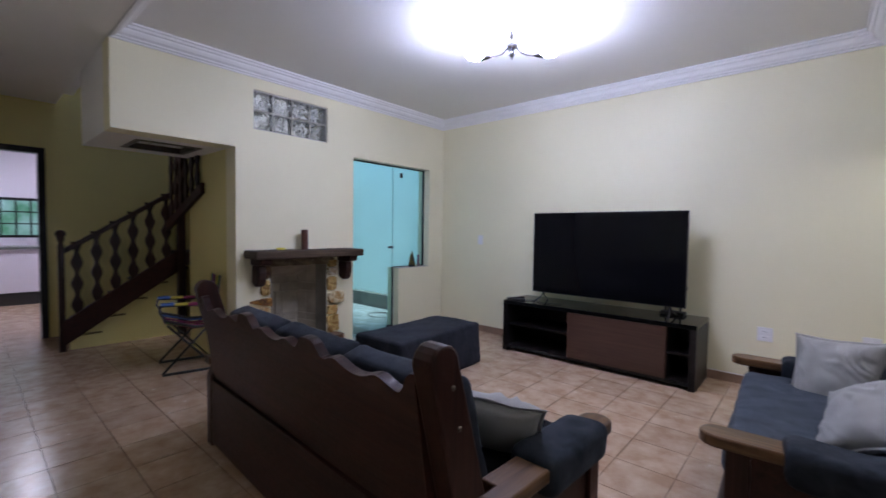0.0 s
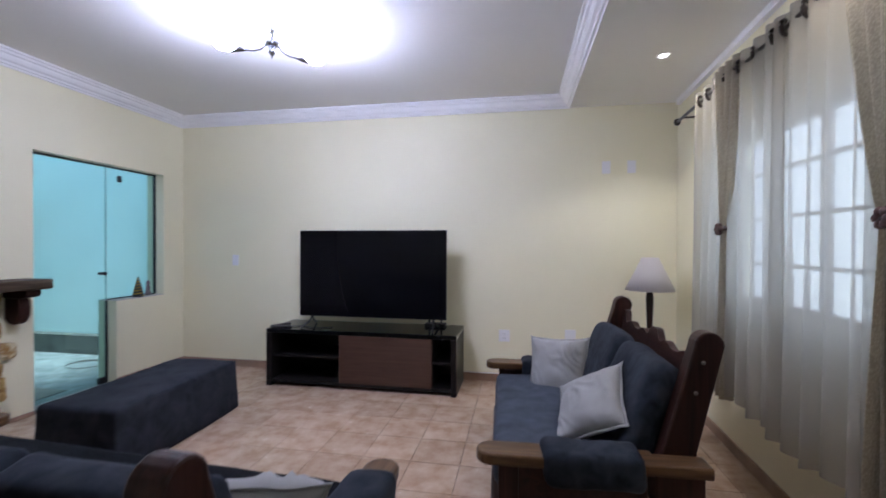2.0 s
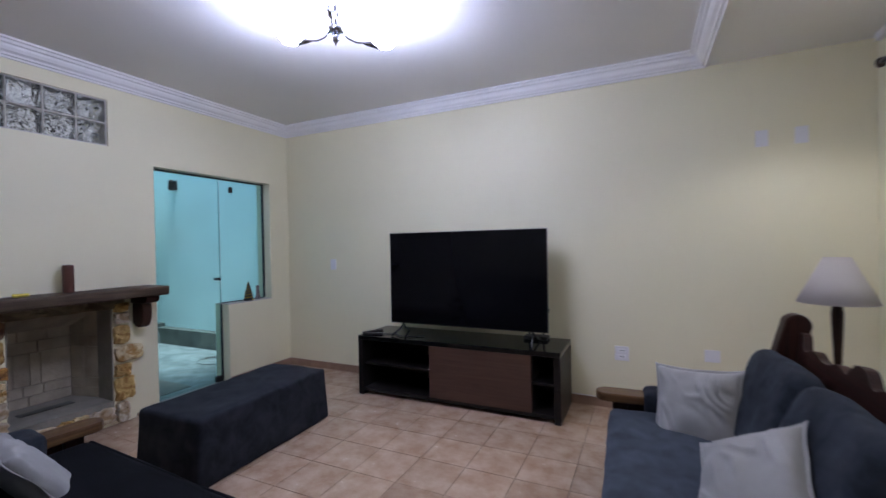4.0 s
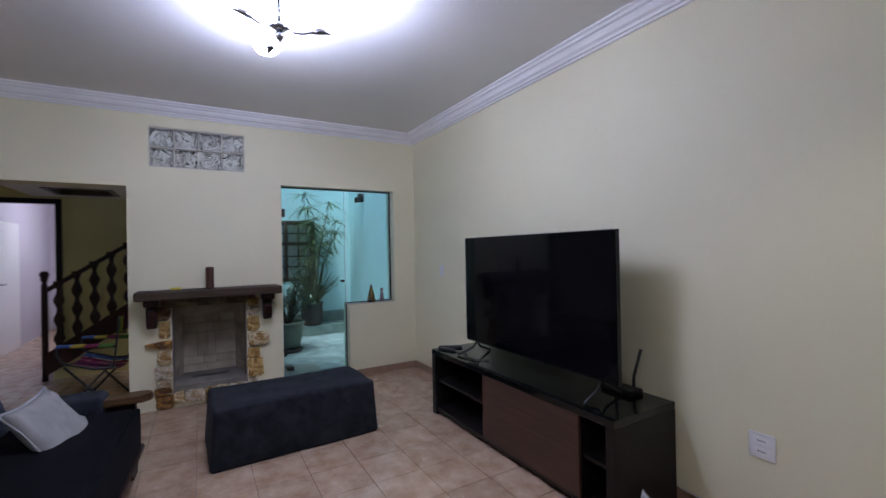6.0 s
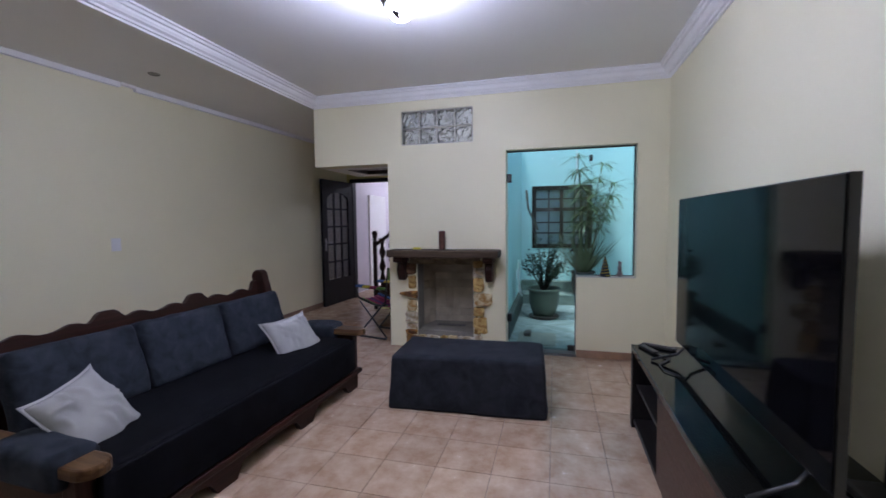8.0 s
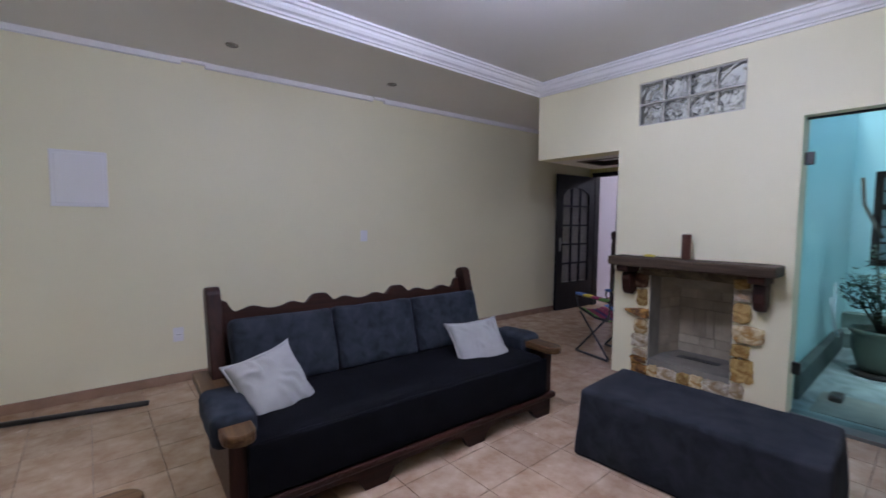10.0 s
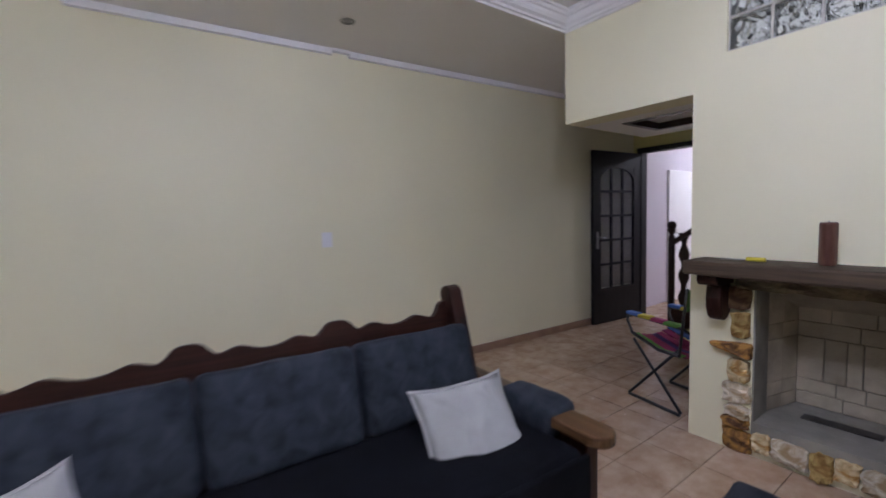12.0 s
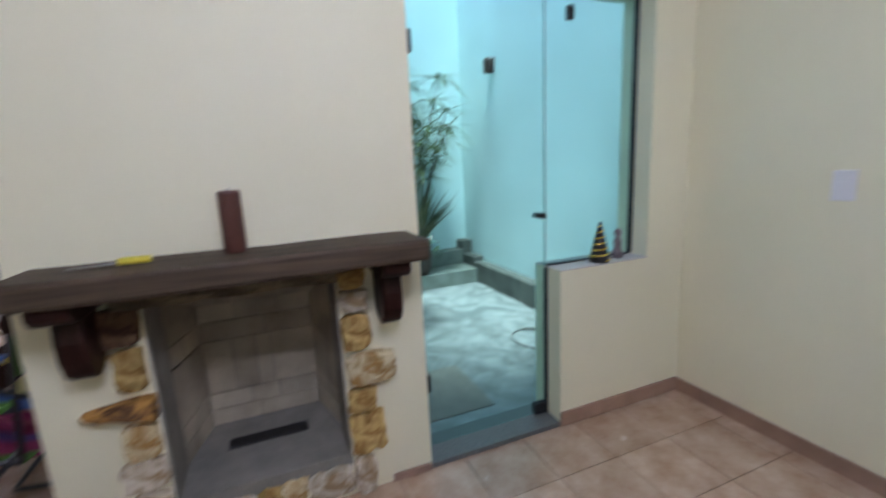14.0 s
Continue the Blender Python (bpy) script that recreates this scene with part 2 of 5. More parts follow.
GLASS_T = sheet_glass("green_tinted_glass", (0.80, 0.97, 0.965))
GLASSEDGE = mat("green_glass_edge", (0.16, 0.42, 0.40), 0.2, vary=0.02)
GLASS_C = sheet_glass("clear_glass", (0.92, 0.94, 0.95))
GLASS_D = sheet_glass("frosted_door_glass", (0.72, 0.72, 0.75), 0.25)
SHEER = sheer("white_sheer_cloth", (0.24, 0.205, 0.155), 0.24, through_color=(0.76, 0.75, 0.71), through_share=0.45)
BURLAP = sheer("beige_open_weave_cloth", (0.56, 0.50, 0.39), 0.06, weave=200)
GOLD = mat("gold_foil", (0.65, 0.45, 0.08), 0.3, metal=1.0)
BRASS = mat("aged_chrome", (0.32, 0.32, 0.34), 0.25, metal=1.0)
SHADEGLOW = glow("lit_glass_shade", (0.765, 0.81, 1.0), SHADE_POWER)
SPOTGLOW = glow("lit_spot_lens", (1.0, 0.96, 0.9), 12)
ROOMGLOW = glow("lit_ceiling_panel", (0.95, 0.96, 1.0), ROOM2_POWER)
SKYGLOW = glow("overcast_distance", (0.84, 0.93, 1.0), SKY_GLOW)
MORTAR = mat("pale_mortar", (0.55, 0.53, 0.48), 0.8)


# ---- mesh helpers ----
def box(bm, x0, y0, z0, x1, y1, z1):
    vs = [bm.verts.new((x, y, z)) for x in (x0, x1) for y in (y0, y1) for z in (z0, z1)]
    for f in ((0, 1, 3, 2), (4, 6, 7, 5), (0, 4, 5, 1), (2, 3, 7, 6), (0, 2, 6, 4), (1, 5, 7, 3)):
        bm.faces.new([vs[i] for i in f])
    return vs


def soft_box(x0, y0, z0, x1, y1, z1, r=0.006, seg=2):
    bm = bmesh.new()
    box(bm, x0, y0, z0, x1, y1, z1)
    bmesh.ops.recalc_face_normals(bm, faces=bm.faces)
    if r:
        bmesh.ops.bevel(bm, geom=list(bm.edges), offset=r, segments=seg, profile=0.5, affect='EDGES')
    return bm


def boxes(*bs):
    bm = bmesh.new()
    for b in bs:
        box(bm, *b)
    bmesh.ops.recalc_face_normals(bm, faces=bm.faces)
    return bm


def prism(points, a0, a1, axis="y", r=0.0):
    """A flat outline, pushed from a0 to a1 along an axis. The outline's two numbers are the other axes in order."""
    bm = bmesh.new()

    def at(p, a):
        return {"x": (a, p[0], p[1]), "y": (p[0], a, p[1]), "z": (p[0], p[1], a)}[axis]
    lo = [bm.verts.new(at(p, a0)) for p in points]
    hi = [bm.verts.new(at(p, a1)) for p in points]
    bm.faces.new(lo)
    bm.faces.new(hi[::-1])
    n = len(points)
    for i in range(n):
        bm.faces.new((lo[i], hi[i], hi[(i + 1) % n], lo[(i + 1) % n]))
    bmesh.ops.recalc_face_normals(bm, faces=bm.faces)
    if r:
        edges = [e for e in bm.edges if abs(e.calc_face_angle(0)) > 0.5]
        bmesh.ops.bevel(bm, geom=edges, offset=r, segments=2, profile=0.5, affect='EDGES')
    return bm


def lathe(profile, n=24, bm=None, at=(0, 0, 0)):
    """A turned shape: rows of (radius, z)."""
    bm = bm or bmesh.new()
    rings = []
    for r, z in profile:
        rings.append([bm.verts.new((at[0] + r * math.cos(2 * math.pi * i / n), at[1] + r * math.sin(2 * math.pi * i / n), at[2] + z)) for i in range(n)])
    for a, b in zip(rings, rings[1:]):
        for i in range(n):
            bm.faces.new((a[i], a[(i + 1) % n], b[(i + 1) % n], b[i]))
    bm.faces.new(rings[0][::-1])
    bm.faces.new(rings[-1])
    return bm


def tube(points, radius, n=8, bm=None, taper=1.0):
    bm = bm or bmesh.new()
    pts = [Vector(p) for p in points]
    rings = []
    for i, p in enumerate(pts):
        d = (pts[min(i + 1, len(pts) - 1)] - pts[max(i - 1, 0)]).normalized()
        u = d.cross(Vector((0, 0, 1)) if abs(d.z) < 0.9 else Vector((1, 0, 0))).normalized()
        v = d.cross(u)
        r = radius * (1 + (taper - 1) * i / max(len(pts) - 1, 1))
        rings.append([bm.verts.new(p + r * (math.cos(2 * math.pi * k / n) * u + math.sin(2 * math.pi * k / n) * v)) for k in range(n)])
    for a, b in zip(rings, rings[1:]):
        for k in range(n):
            bm.faces.new((a[k], a[(k + 1) % n], b[(k + 1) % n], b[k]))
    bm.faces.new(rings[0])
    bm.faces.new(rings[-1][::-1])
    bmesh.ops.recalc_face_normals(bm, faces=bm.faces)
    return bm


def cushion(sx, sy, sz, flat=4.0, cuts=14, wrinkle=0.006, seed=0, corner=0.0, pinch=0.0):
    """A stuffed cushion, sx by sy, sz thick in the middle, with wrinkles."""
    bm = bmesh.new()
    top, bot = {}, {}
    for i in range(cuts + 1):
        for j in range(cuts + 1):
            u, v = 2 * i / cuts - 1, 2 * j / cuts - 1
            h = ((1 - abs(u) ** flat) * (1 - abs(v) ** flat)) ** 0.45
            k = 1 - pinch * (1 - u * u) * abs(v) ** 3
            l = 1 - pinch * (1 - v * v) * abs(u) ** 3
            q = corner * abs(u * v) ** 4
            x, y = sx / 2 * u * (l + q), sy / 2 * v * (k + q)
            bend = 0.5 * noise.noise(Vector((u * 1.3, v * 1.3, seed + 4)))
            fold = 1 - abs(noise.noise(Vector(((u + 0.7 * v + bend) * 2.7 + seed, (u - v) * 0.8, seed)))) * 4
            strong = max(0.0, 0.35 + 1.3 * noise.noise(Vector((u * 1.1 + 9 * seed, v * 1.1, 2.0))))
            w = wrinkle * (1.3 * noise.noise(Vector((u * 1.7 + seed, v * 1.7, seed * 1.7))) + 1.9 * max(fold, 0) * h * strong)
            edge = i in (0, cuts) or j in (0, cuts)
            a = bm.verts.new((x, y, sz / 2 * h + (0 if edge else w)))
            top[i, j] = a
            bot[i, j] = a if edge else bm.verts.new((x, y, -sz / 2 * h))
    for i in range(cuts):
        for j in range(cuts):
            bm.faces.new((top[i, j], top[i + 1, j], top[i + 1, j + 1], top[i, j + 1]))
            q = (bot[i, j], bot[i, j + 1], bot[i + 1, j + 1], bot[i + 1, j])
            if len(set(q)) == 4:
                try:
                    bm.faces.new(q)
                except ValueError:
                    pass
    for f in bm.faces:
        f.smooth = True
    return bm


def padded(x0, y0, z0, x1, y1, z1, r=0.035, wrinkle=0.006, seed=0, cut=0.07):
    """An upholstered block with rounded edges and an uneven surface."""
    bm = soft_box(x0, y0, z0, x1, y1, z1, r, 3)
    long = [e for e in bm.edges if e.calc_length() > 2 * cut]
    for _ in range(4):
        long = [e for e in bm.edges if e.calc_length() > 1.6 * cut]
        if not long:
            break
        bmesh.ops.subdivide_edges(bm, edges=long, cuts=1, use_grid_fill=True)
    bm.normal_update()
    for v in bm.verts:
        n = noise.noise(v.co * 5 + Vector((seed, 0, 0))) + 0.5 * noise.noise(v.co * 13 + Vector((seed, 3, 0)))
        v.co += v.normal * n * wrinkle
    bmesh.ops.triangulate(bm, faces=[f for f in bm.faces if len(f.verts) > 4])
    for f in bm.faces:
        f.smooth = True
    return bm


def smooth(bm, on=True):
    for f in bm.faces:
        f.smooth = on
    return bm


def mesh_of(name, bm, material):
    me = bpy.data.meshes.new(name)
    bm.to_mesh(me)
    bm.free()
    me.materials.append(material)
    return me


def part(name, bm, material, parent=None, label="", m=None):
    ob = new(name, mesh_of(name, bm, material))
    if parent:
        ob.parent = parent
    if m:
        ob.matrix_basis = m
    if label:
        ob["label"] = label
    return ob


def thing(name, m, label, category, group="", kind=""):
    ob = new(name)
    ob.matrix_basis = m
    return tagged(ob, label, category, group, kind)


def solid(name, bm, material, label, category, kind="structure", m=None, group=""):
    return tagged(part(name, bm, material, None, "", m), label, category, group, kind)


# ---- the shell ----
XW, YN, ZC, ZS = -3.40, 4.765, 2.72, 2.62
EAST = pose(1.49, -0.30, 0, 0, 0, -2.3)
SOUTH = pose(1.60, -0.18, 0, 0, 0, 177.2)

wall_west = solid("wall_west", boxes(
    (XW - 0.2, 1.15, 1.975, XW, 2.025, 2.9), (XW - 0.2, 2.025, 1.06, XW, 2.187, 2.9),
    (XW - 0.2, 2.187, 2.512, XW, 2.955, 2.9), (XW - 0.2, 2.187, 1.06, XW, 2.955, 2.156),
    (XW - 0.2, 2.955, 1.06, XW, 3.285, 2.9), (XW - 0.2, 3.285, 2.054, XW, 4.505, 2.9),
    (XW - 0.2, 4.505, 0, XW, YN, 2.9), (XW - 0.2, 3.97, 0, XW, 4.505, 0.793),
    (XW - 0.2, 2.025, 0, XW, 2.34, 1.06), (XW - 0.2, 2.95, 0, XW, 3.285, 1.06),
    (XW - 0.2, 2.34, 0, XW, 2.95, 0.16), (XW - 0.2, 2.34, 0.905, XW, 2.95, 1.06)),
    WALL, "cream painted wall with fireplace and glass door opening", "wall")
solid("bulkhead", boxes((-4.48, 1.15, 1.975, -4.25, 2.025, 2.9), (-3.75, 1.15, 1.975, XW - 0.2, 2.025, 2.9),
                        (-4.25, 1.15, 1.975, -3.75, 1.38, 2.9), (-4.25, 1.88, 1.975, -3.75, 2.025, 2.9), (-4.25, 1.38, 2.04, -3.75, 1.88, 2.9)),
      CEIL, "pale bulkhead over the passage to the stairs", "bulkhead")
solid("wall_north", boxes((XW - 0.2, YN, 0, 2.1, YN + 0.18, 2.9)), WALL, "cream painted wall behind the television", "wall")
solid("wall_south", boxes((0, 0, 0, 7.60, 0.15, 2.9)), WALL, "cream painted long wall behind the sofa", "wall", m=SOUTH)
WY0, WY1, WZ0, WZ1 = 0.95, 4.10, 0.95, 2.02
solid("wall_east", boxes((0, 0, 0, 0.18, WY0, 2.9), (0, WY1, 0, 0.18, 5.3, 2.9), (0, WY0, 0, 0.18, WY1, WZ0), (0, WY0, WZ1, 0.18, WY1, 2.9)),
      WALL, "cream painted wall with a wide curtained window", "wall", m=EAST)
solid("chimney_block", boxes((-4.55, 2.025, 0, -3.90, 3.19, 2.05), (-3.90, 2.025, 0, XW - 0.2, 2.30, 2.05), (-3.90, 3.0, 0, XW - 0.2, 3.19, 2.05),
                             (-3.90, 2.30, 1.0, XW - 0.2, 3.0, 2.05)), OLIVE, "masonry behind the fireplace, cream paint toned for dim light", "wall")
solid("wall_hall", boxes((-6.1, 1.04, 0, -6.0, 3.19, 3.6), (-6.1, -0.2, 2.06, -6.0, 1.04, 3.6), (-6.1, -0.2, 0, -6.0, 0.25, 2.06)),
      OLIVE, "hall wall beside the stairs, cream paint toned for dim light", "wall")
# white only so that neutral light reaches the glass blocks
solid("wall_stairwell", boxes((-6.0, 3.04, 0, -4.55, 3.19, 3.6), (-4.55, 3.04, 2.05, XW - 0.2, 3.19, 3.6), (-6.0, 1.15, 2.75, -3.6, 1.3, 3.6), (XW - 0.2, 1.15, 2.9, XW - 0.05, 3.19, 3.6)), CROWN,
      "stairwell wall, made white to brighten the glass blocks", "wall")
# unseen slab, added to give the blocks something dark to refract
solid("block_backing_slab", boxes((-4.46, 2.03, 2.052, XW - 0.205, 3.03, 2.07)), CEMENT, "added grey slab that darkens patches in the glass blocks", "wall")
# unseen partition, added as a bright reflector behind the blocks
solid("wall_block_reflector", boxes((-4.55, 2.025, 2.05, -4.47, 3.04, 3.6)), CROWN, "added white wall that brightens the glass blocks from behind", "wall")
# ceilings
solid("ceiling_recess", boxes((XW - 0.2, 1.13, ZC, 0.78, YN + 0.18, ZC + 0.1)), CEIL, "white recessed ceiling over the sitting area", "ceiling")
solid("ceiling_soffit", boxes((0.76, -0.5, ZS, 2.1, YN, ZC - 0.004), (-6.0, -0.5, ZS, 0.76, 1.15, ZC - 0.004)), CEIL, "lower white ceiling border around the room", "ceiling")
# invented gap to the sky, to light the hall wall and glass blocks
solid("ceiling_stairwell", boxes((-6.1, 1.15, 3.6, -4.5, 3.19, 3.7), (-4.5, 1.15, 3.6, -3.35, 1.40, 3.7)),
      CEIL, "unseen stairwell ceiling, left open to light the glass blocks", "ceiling")


# crown moulding: stepped profile, as (out from the wall, height)
def crown(name, a, b, side, z0, z1, depth, mitre=(1, 1)):
    """A run of moulding from a to b (x, y); side is the way out of the wall."""
    h = z1 - z0
    prof = [(0, 0), (0.12, 0), (0.16, 0.12), (0.30, 0.14), (0.34, 0.26), (0.52, 0.36), (0.62, 0.52), (0.66, 0.66), (0.80, 0.70), (0.86, 0.84), (1.0, 0.88), (1.0, 1.0), (0, 1.0)]
    bm = bmesh.new()
    d, s = (Vector(b) - Vector(a)).normalized(), Vector(side)
    rows = []
    for end, e, k in ((Vector(a), 1, mitre[0]), (Vector(b), -1, mitre[1])):
        rows.append([bm.verts.new((*(end + s * p * depth + d * e * k * p * depth), z0 + q * h)) for p, q in prof])
    n = len(prof)
    for i in range(n):
        bm.faces.new((rows[0][i], rows[0][(i + 1) % n], rows[1][(i + 1) % n], rows[1][i]))
    bm.faces.new(rows[0])
    bm.faces.new(rows[1][::-1])
    bmesh.ops.recalc_face_normals(bm, faces=bm.faces)
    return solid(name, bm, CROWN, "white stepped plaster crown moulding", "moulding")


crown("trim_crown_west", (XW, 1.15), (XW, YN), (1, 0), 2.612, ZC, 0.115)
crown("trim_crown_north", (XW, YN), (0.76, YN), (0, -1), 2.612, ZC, 0.115)
crown("trim_crown_east", (0.76, YN), (0.76, 1.15), (-1, 0), 2.612, ZC, 0.115)
crown("trim_crown_south", (0.76, 1.15), (XW, 1.15), (0, 1), 2.612, ZC, 0.115)
solid("trim_cornice_south", boxes((0, -0.035, ZS - 0.045, 2.00, 0, ZS - 0.002), (2.17, -0.035, ZS - 0.045, 3.70, 0, ZS - 0.002), (3.84, -0.035, ZS - 0.045, 7.5, 0, ZS - 0.002), (2.0, -0.045, ZS - 0.022, 2.17, 0, ZS - 0.002), (3.70, -0.045, ZS - 0.022, 3.84, 0, ZS - 0.002)), CROWN, "thin white cornice under the low ceiling", "moulding", m=SOUTH)
solid("trim_cornice_east", boxes((-0.035, 0.2, ZS - 0.045, 0, 5.0, ZS - 0.002)), CROWN, "thin white cornice under the low ceiling", "moulding", m=EAST)
# baseboards
solid("baseboard_north", boxes((XW + 0.012, YN - 0.012, 0.002, 1.70, YN, 0.075)), BASE, "brown ceramic baseboard", "baseboard")
solid("baseboard_west", boxes((XW, 3.97, 0.002, XW + 0.012, YN, 0.075)), BASE, "brown ceramic baseboard", "baseboard")
solid("baseboard_fireplace", boxes((XW, 3.11, 0.002, XW + 0.012, 3.28, 0.032)), BASE, "brown ceramic baseboard", "baseboard")
solid("baseboard_south", boxes((0, -0.012, 0.002, 7.5, 0, 0.075)), BASE, "brown ceramic baseboard", "baseboard", m=SOUTH)
solid("baseboard_east", boxes((-0.012, 0.3, 0.002, 0, 5.02, 0.075)), BASE, "brown ceramic baseboard", "baseboard", m=EAST)

# ---- window, curtains ----
window_1 = thing("window_1", EAST, "white painted multi-pane window behind sheer curtains", "window", kind="structure")
part("window_frame", boxes((0.06, WY0, WZ0, 0.12, WY1, WZ0 + 0.06), (0.06, WY0, WZ1 - 0.06, 0.12, WY1, WZ1),
                           (0.06, WY0, WZ0 + 0.06, 0.12, WY0 + 0.05, WZ1 - 0.06), (0.06, WY1 - 0.05, WZ0 + 0.06, 0.12, WY1, WZ1 - 0.06)), WHITEP, window_1)
step = (WY1 - WY0) / 7
for i in range(1, 7):
    w = 0.017
    part("mullion", boxes((0.07, WY0 + i * step - w, WZ0 + 0.06, 0.11, WY0 + i * step + w, WZ1 - 0.06)), WHITEP, window_1)
for k in range(7):
    for j in range(1, 4):
        z = WZ0 + (WZ1 - WZ0) * j / 4
        part("glazing_bar", boxes((0.075, WY0 + k * step + 0.034, z - 0.010, 0.105, WY0 + (k + 1) * step - 0.034, z + 0.010)), WHITEP, window_1)
    pane = part("pane", boxes((0.088, WY0 + k * step + 0.034, WZ0 + 0.06, 0.092, WY0 + (k + 1) * step - 0.034, WZ1 - 0.06)), GLASS_C, window_1)
    pane.visible_shadow = False
part("window_sill", soft_box(-0.02, WY0 - 0.02, WZ0 - 0.03, 0.18, WY1 + 0.02, WZ0 - 0.002, 0.006), WHITEP, window_1)
solid("backdrop", boxes((0.9, -1.0, -0.5, 0.92, 6.0, 4.2)), SKYGLOW, "bright overcast daylight outside the window", "backdrop", m=EAST)

rod = thing("curtain_rod", EAST, "dark bronze curtain rod with ball finials", "curtain rod")
part("rod", smooth(tube([(-0.16, 0.9, 2.30), (-0.16, 4.52, 2.30)], 0.011, 10)), IRON, rod)
for y in (0.88, 4.54):
    part("finial", smooth(lathe([(0.001, -0.03), (0.02, -0.02), (0.026, 0), (0.02, 0.02), (0.001, 0.03)], 12, at=(-0.16, y, 2.30))), IRON, rod)
for y in (1.2, 2.75, 4.42):
    part("bracket", smooth(tube([(-0.001, y, 2.30), (-0.16, y, 2.30)], 0.008, 8)), IRON, rod)


FLOWER = mat("brown_red_petals", (0.10, 0.045, 0.035), 0.7, vary=0.3, scale=60)


def curtain(name, y0, y1, z0, z1, folds, amp, material, label, tie=0.0, tie_z=1.4, group="", seed=0, hem=0.0):
    """A hanging cloth with folds between y0 and y1; with a tie it is gathered at tie_z."""
    c = thing(name, EAST, label, "curtain", group)
    bm = bmesh.new()
    nu, nv = int(folds * 18), 44
    mid = (y0 + y1) / 2
    grid = []
    for j in range(nv + 1):
        v = j / nv
        z = z1 + (z0 - z1) * v
        squeeze = 1.0
        if tie:
            if z > tie_z:
                f = (z - tie_z) / (z1 - tie_z)
                squeeze = tie + (1 - tie) * f ** 0.75
            else:
                squeeze = tie + (0.38 - tie) * min(1, (tie_z - z) / 0.9) ** 1.2 * 0.6
        row = []
        for i in range(nu + 1):
            u = i / nu
            y = mid + (u - 0.5) * (y1 - y0) * squeeze + 0.012 * noise.noise(Vector((u * folds, v * 2, seed)))
            a = amp * (0.55 + 0.45 * v) * (0.7 + 0.5 * noise.noise(Vector((u * folds * 0.6 + seed, v * 1.2, 7))))
            x = -0.16 + a * math.sin(2 * math.pi * folds * u + 0.8 * noise.noise(Vector((u * 3, v * 1.5, seed)))) - (0.02 if tie else 0)
            drop = hem * v * (0.5 + noise.noise(Vector((u * 4 + seed, 0, 3))))
            row.append(bm.verts.new((x, y, z - drop)))
        grid.append(row)
    for j in range(nv):
        for i in range(nu):
            f = bm.faces.new((grid[j][i], grid[j][i + 1], grid[j + 1][i + 1], grid[j + 1][i]))
            f.smooth = True
    part("cloth", bm, material, c)
    n = max(2, round((y1 - y0) / 0.165))
    for i in range(n):
        y = y0 + (y1 - y0) * (i + 0.5) / n
        ring = bmesh.new()
        pts = [(-0.16 + 0.026 * math.cos(k * math.pi / 6), y + 0.022 * math.cos(k * math.pi / 6), 2.30 + 0.033 * math.sin(k * math.pi / 6)) for k in range(13)]
        part("grommet", smooth(tube(pts, 0.010, 6, ring)), IRON, c, "dark metal eyelet ring")
    if tie:
        band = [(-0.18 + 0.040 * math.cos(k * math.pi / 8), mid + 0.028 * math.sin(k * math.pi / 8), tie_z + 0.006 * math.sin(k * 1.3)) for k in range(17)]
        tb = part("tieback", smooth(tube(band, 0.012, 8)), CLAY, c, "dark tieback with a cloth flower")
        petals = bmesh.new()
        for k in range(6):
            a = k * math.pi / 3
            lathe([(0.003, -0.016), (0.014, -0.010), (0.017, 0.002), (0.010, 0.013), (0.002, 0.016)], 8, petals, at=(-0.222, mid - 0.012 + 0.022 * math.cos(a), tie_z + 0.022 * math.sin(a)))
        fl = part("flower", smooth(petals), FLOWER, tb, "brown-red cloth flower")
    return c


SL = "white sheer curtain hanging on eyelets before the window"
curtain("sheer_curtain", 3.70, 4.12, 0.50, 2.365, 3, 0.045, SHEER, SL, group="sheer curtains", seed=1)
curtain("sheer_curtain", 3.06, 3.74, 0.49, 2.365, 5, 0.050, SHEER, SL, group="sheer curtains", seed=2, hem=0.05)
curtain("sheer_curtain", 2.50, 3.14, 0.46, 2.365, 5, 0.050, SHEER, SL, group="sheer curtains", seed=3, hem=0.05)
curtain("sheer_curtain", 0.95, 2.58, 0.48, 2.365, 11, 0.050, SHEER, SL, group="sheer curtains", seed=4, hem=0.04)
BL = "beige open-weave drape gathered by a dark tieback"
curtain("drape", 3.43, 3.76, 0.45, 2.37, 4, 0.045, BURLAP, BL, 0.13, 1.42, "drapes", 5)
curtain("drape", 2.17, 2.66, 0.42, 2.37, 6, 0.045, BURLAP, BL, 0.11, 1.41, "drapes", 6)

# ---- glass blocks ----
gb = thing("window_2", pose(XW - 0.1, 2.571, 2.334), "eight wavy glass blocks set high in the wall", "glass block window", kind="structure")
part("mortar", boxes(*[(-0.05, -0.384, z - 0.005, 0.082, 0.384, z + 0.005) for z in (-0.173, 0.0, 0.173)], *[(-0.05, y - 0.005, z0, 0.082, y + 0.005, z0 + 0.163) for y in (-0.379, -0.192, 0.0, 0.192, 0.379) for z0 in (-0.168, 0.005)]), MORTAR, gb)


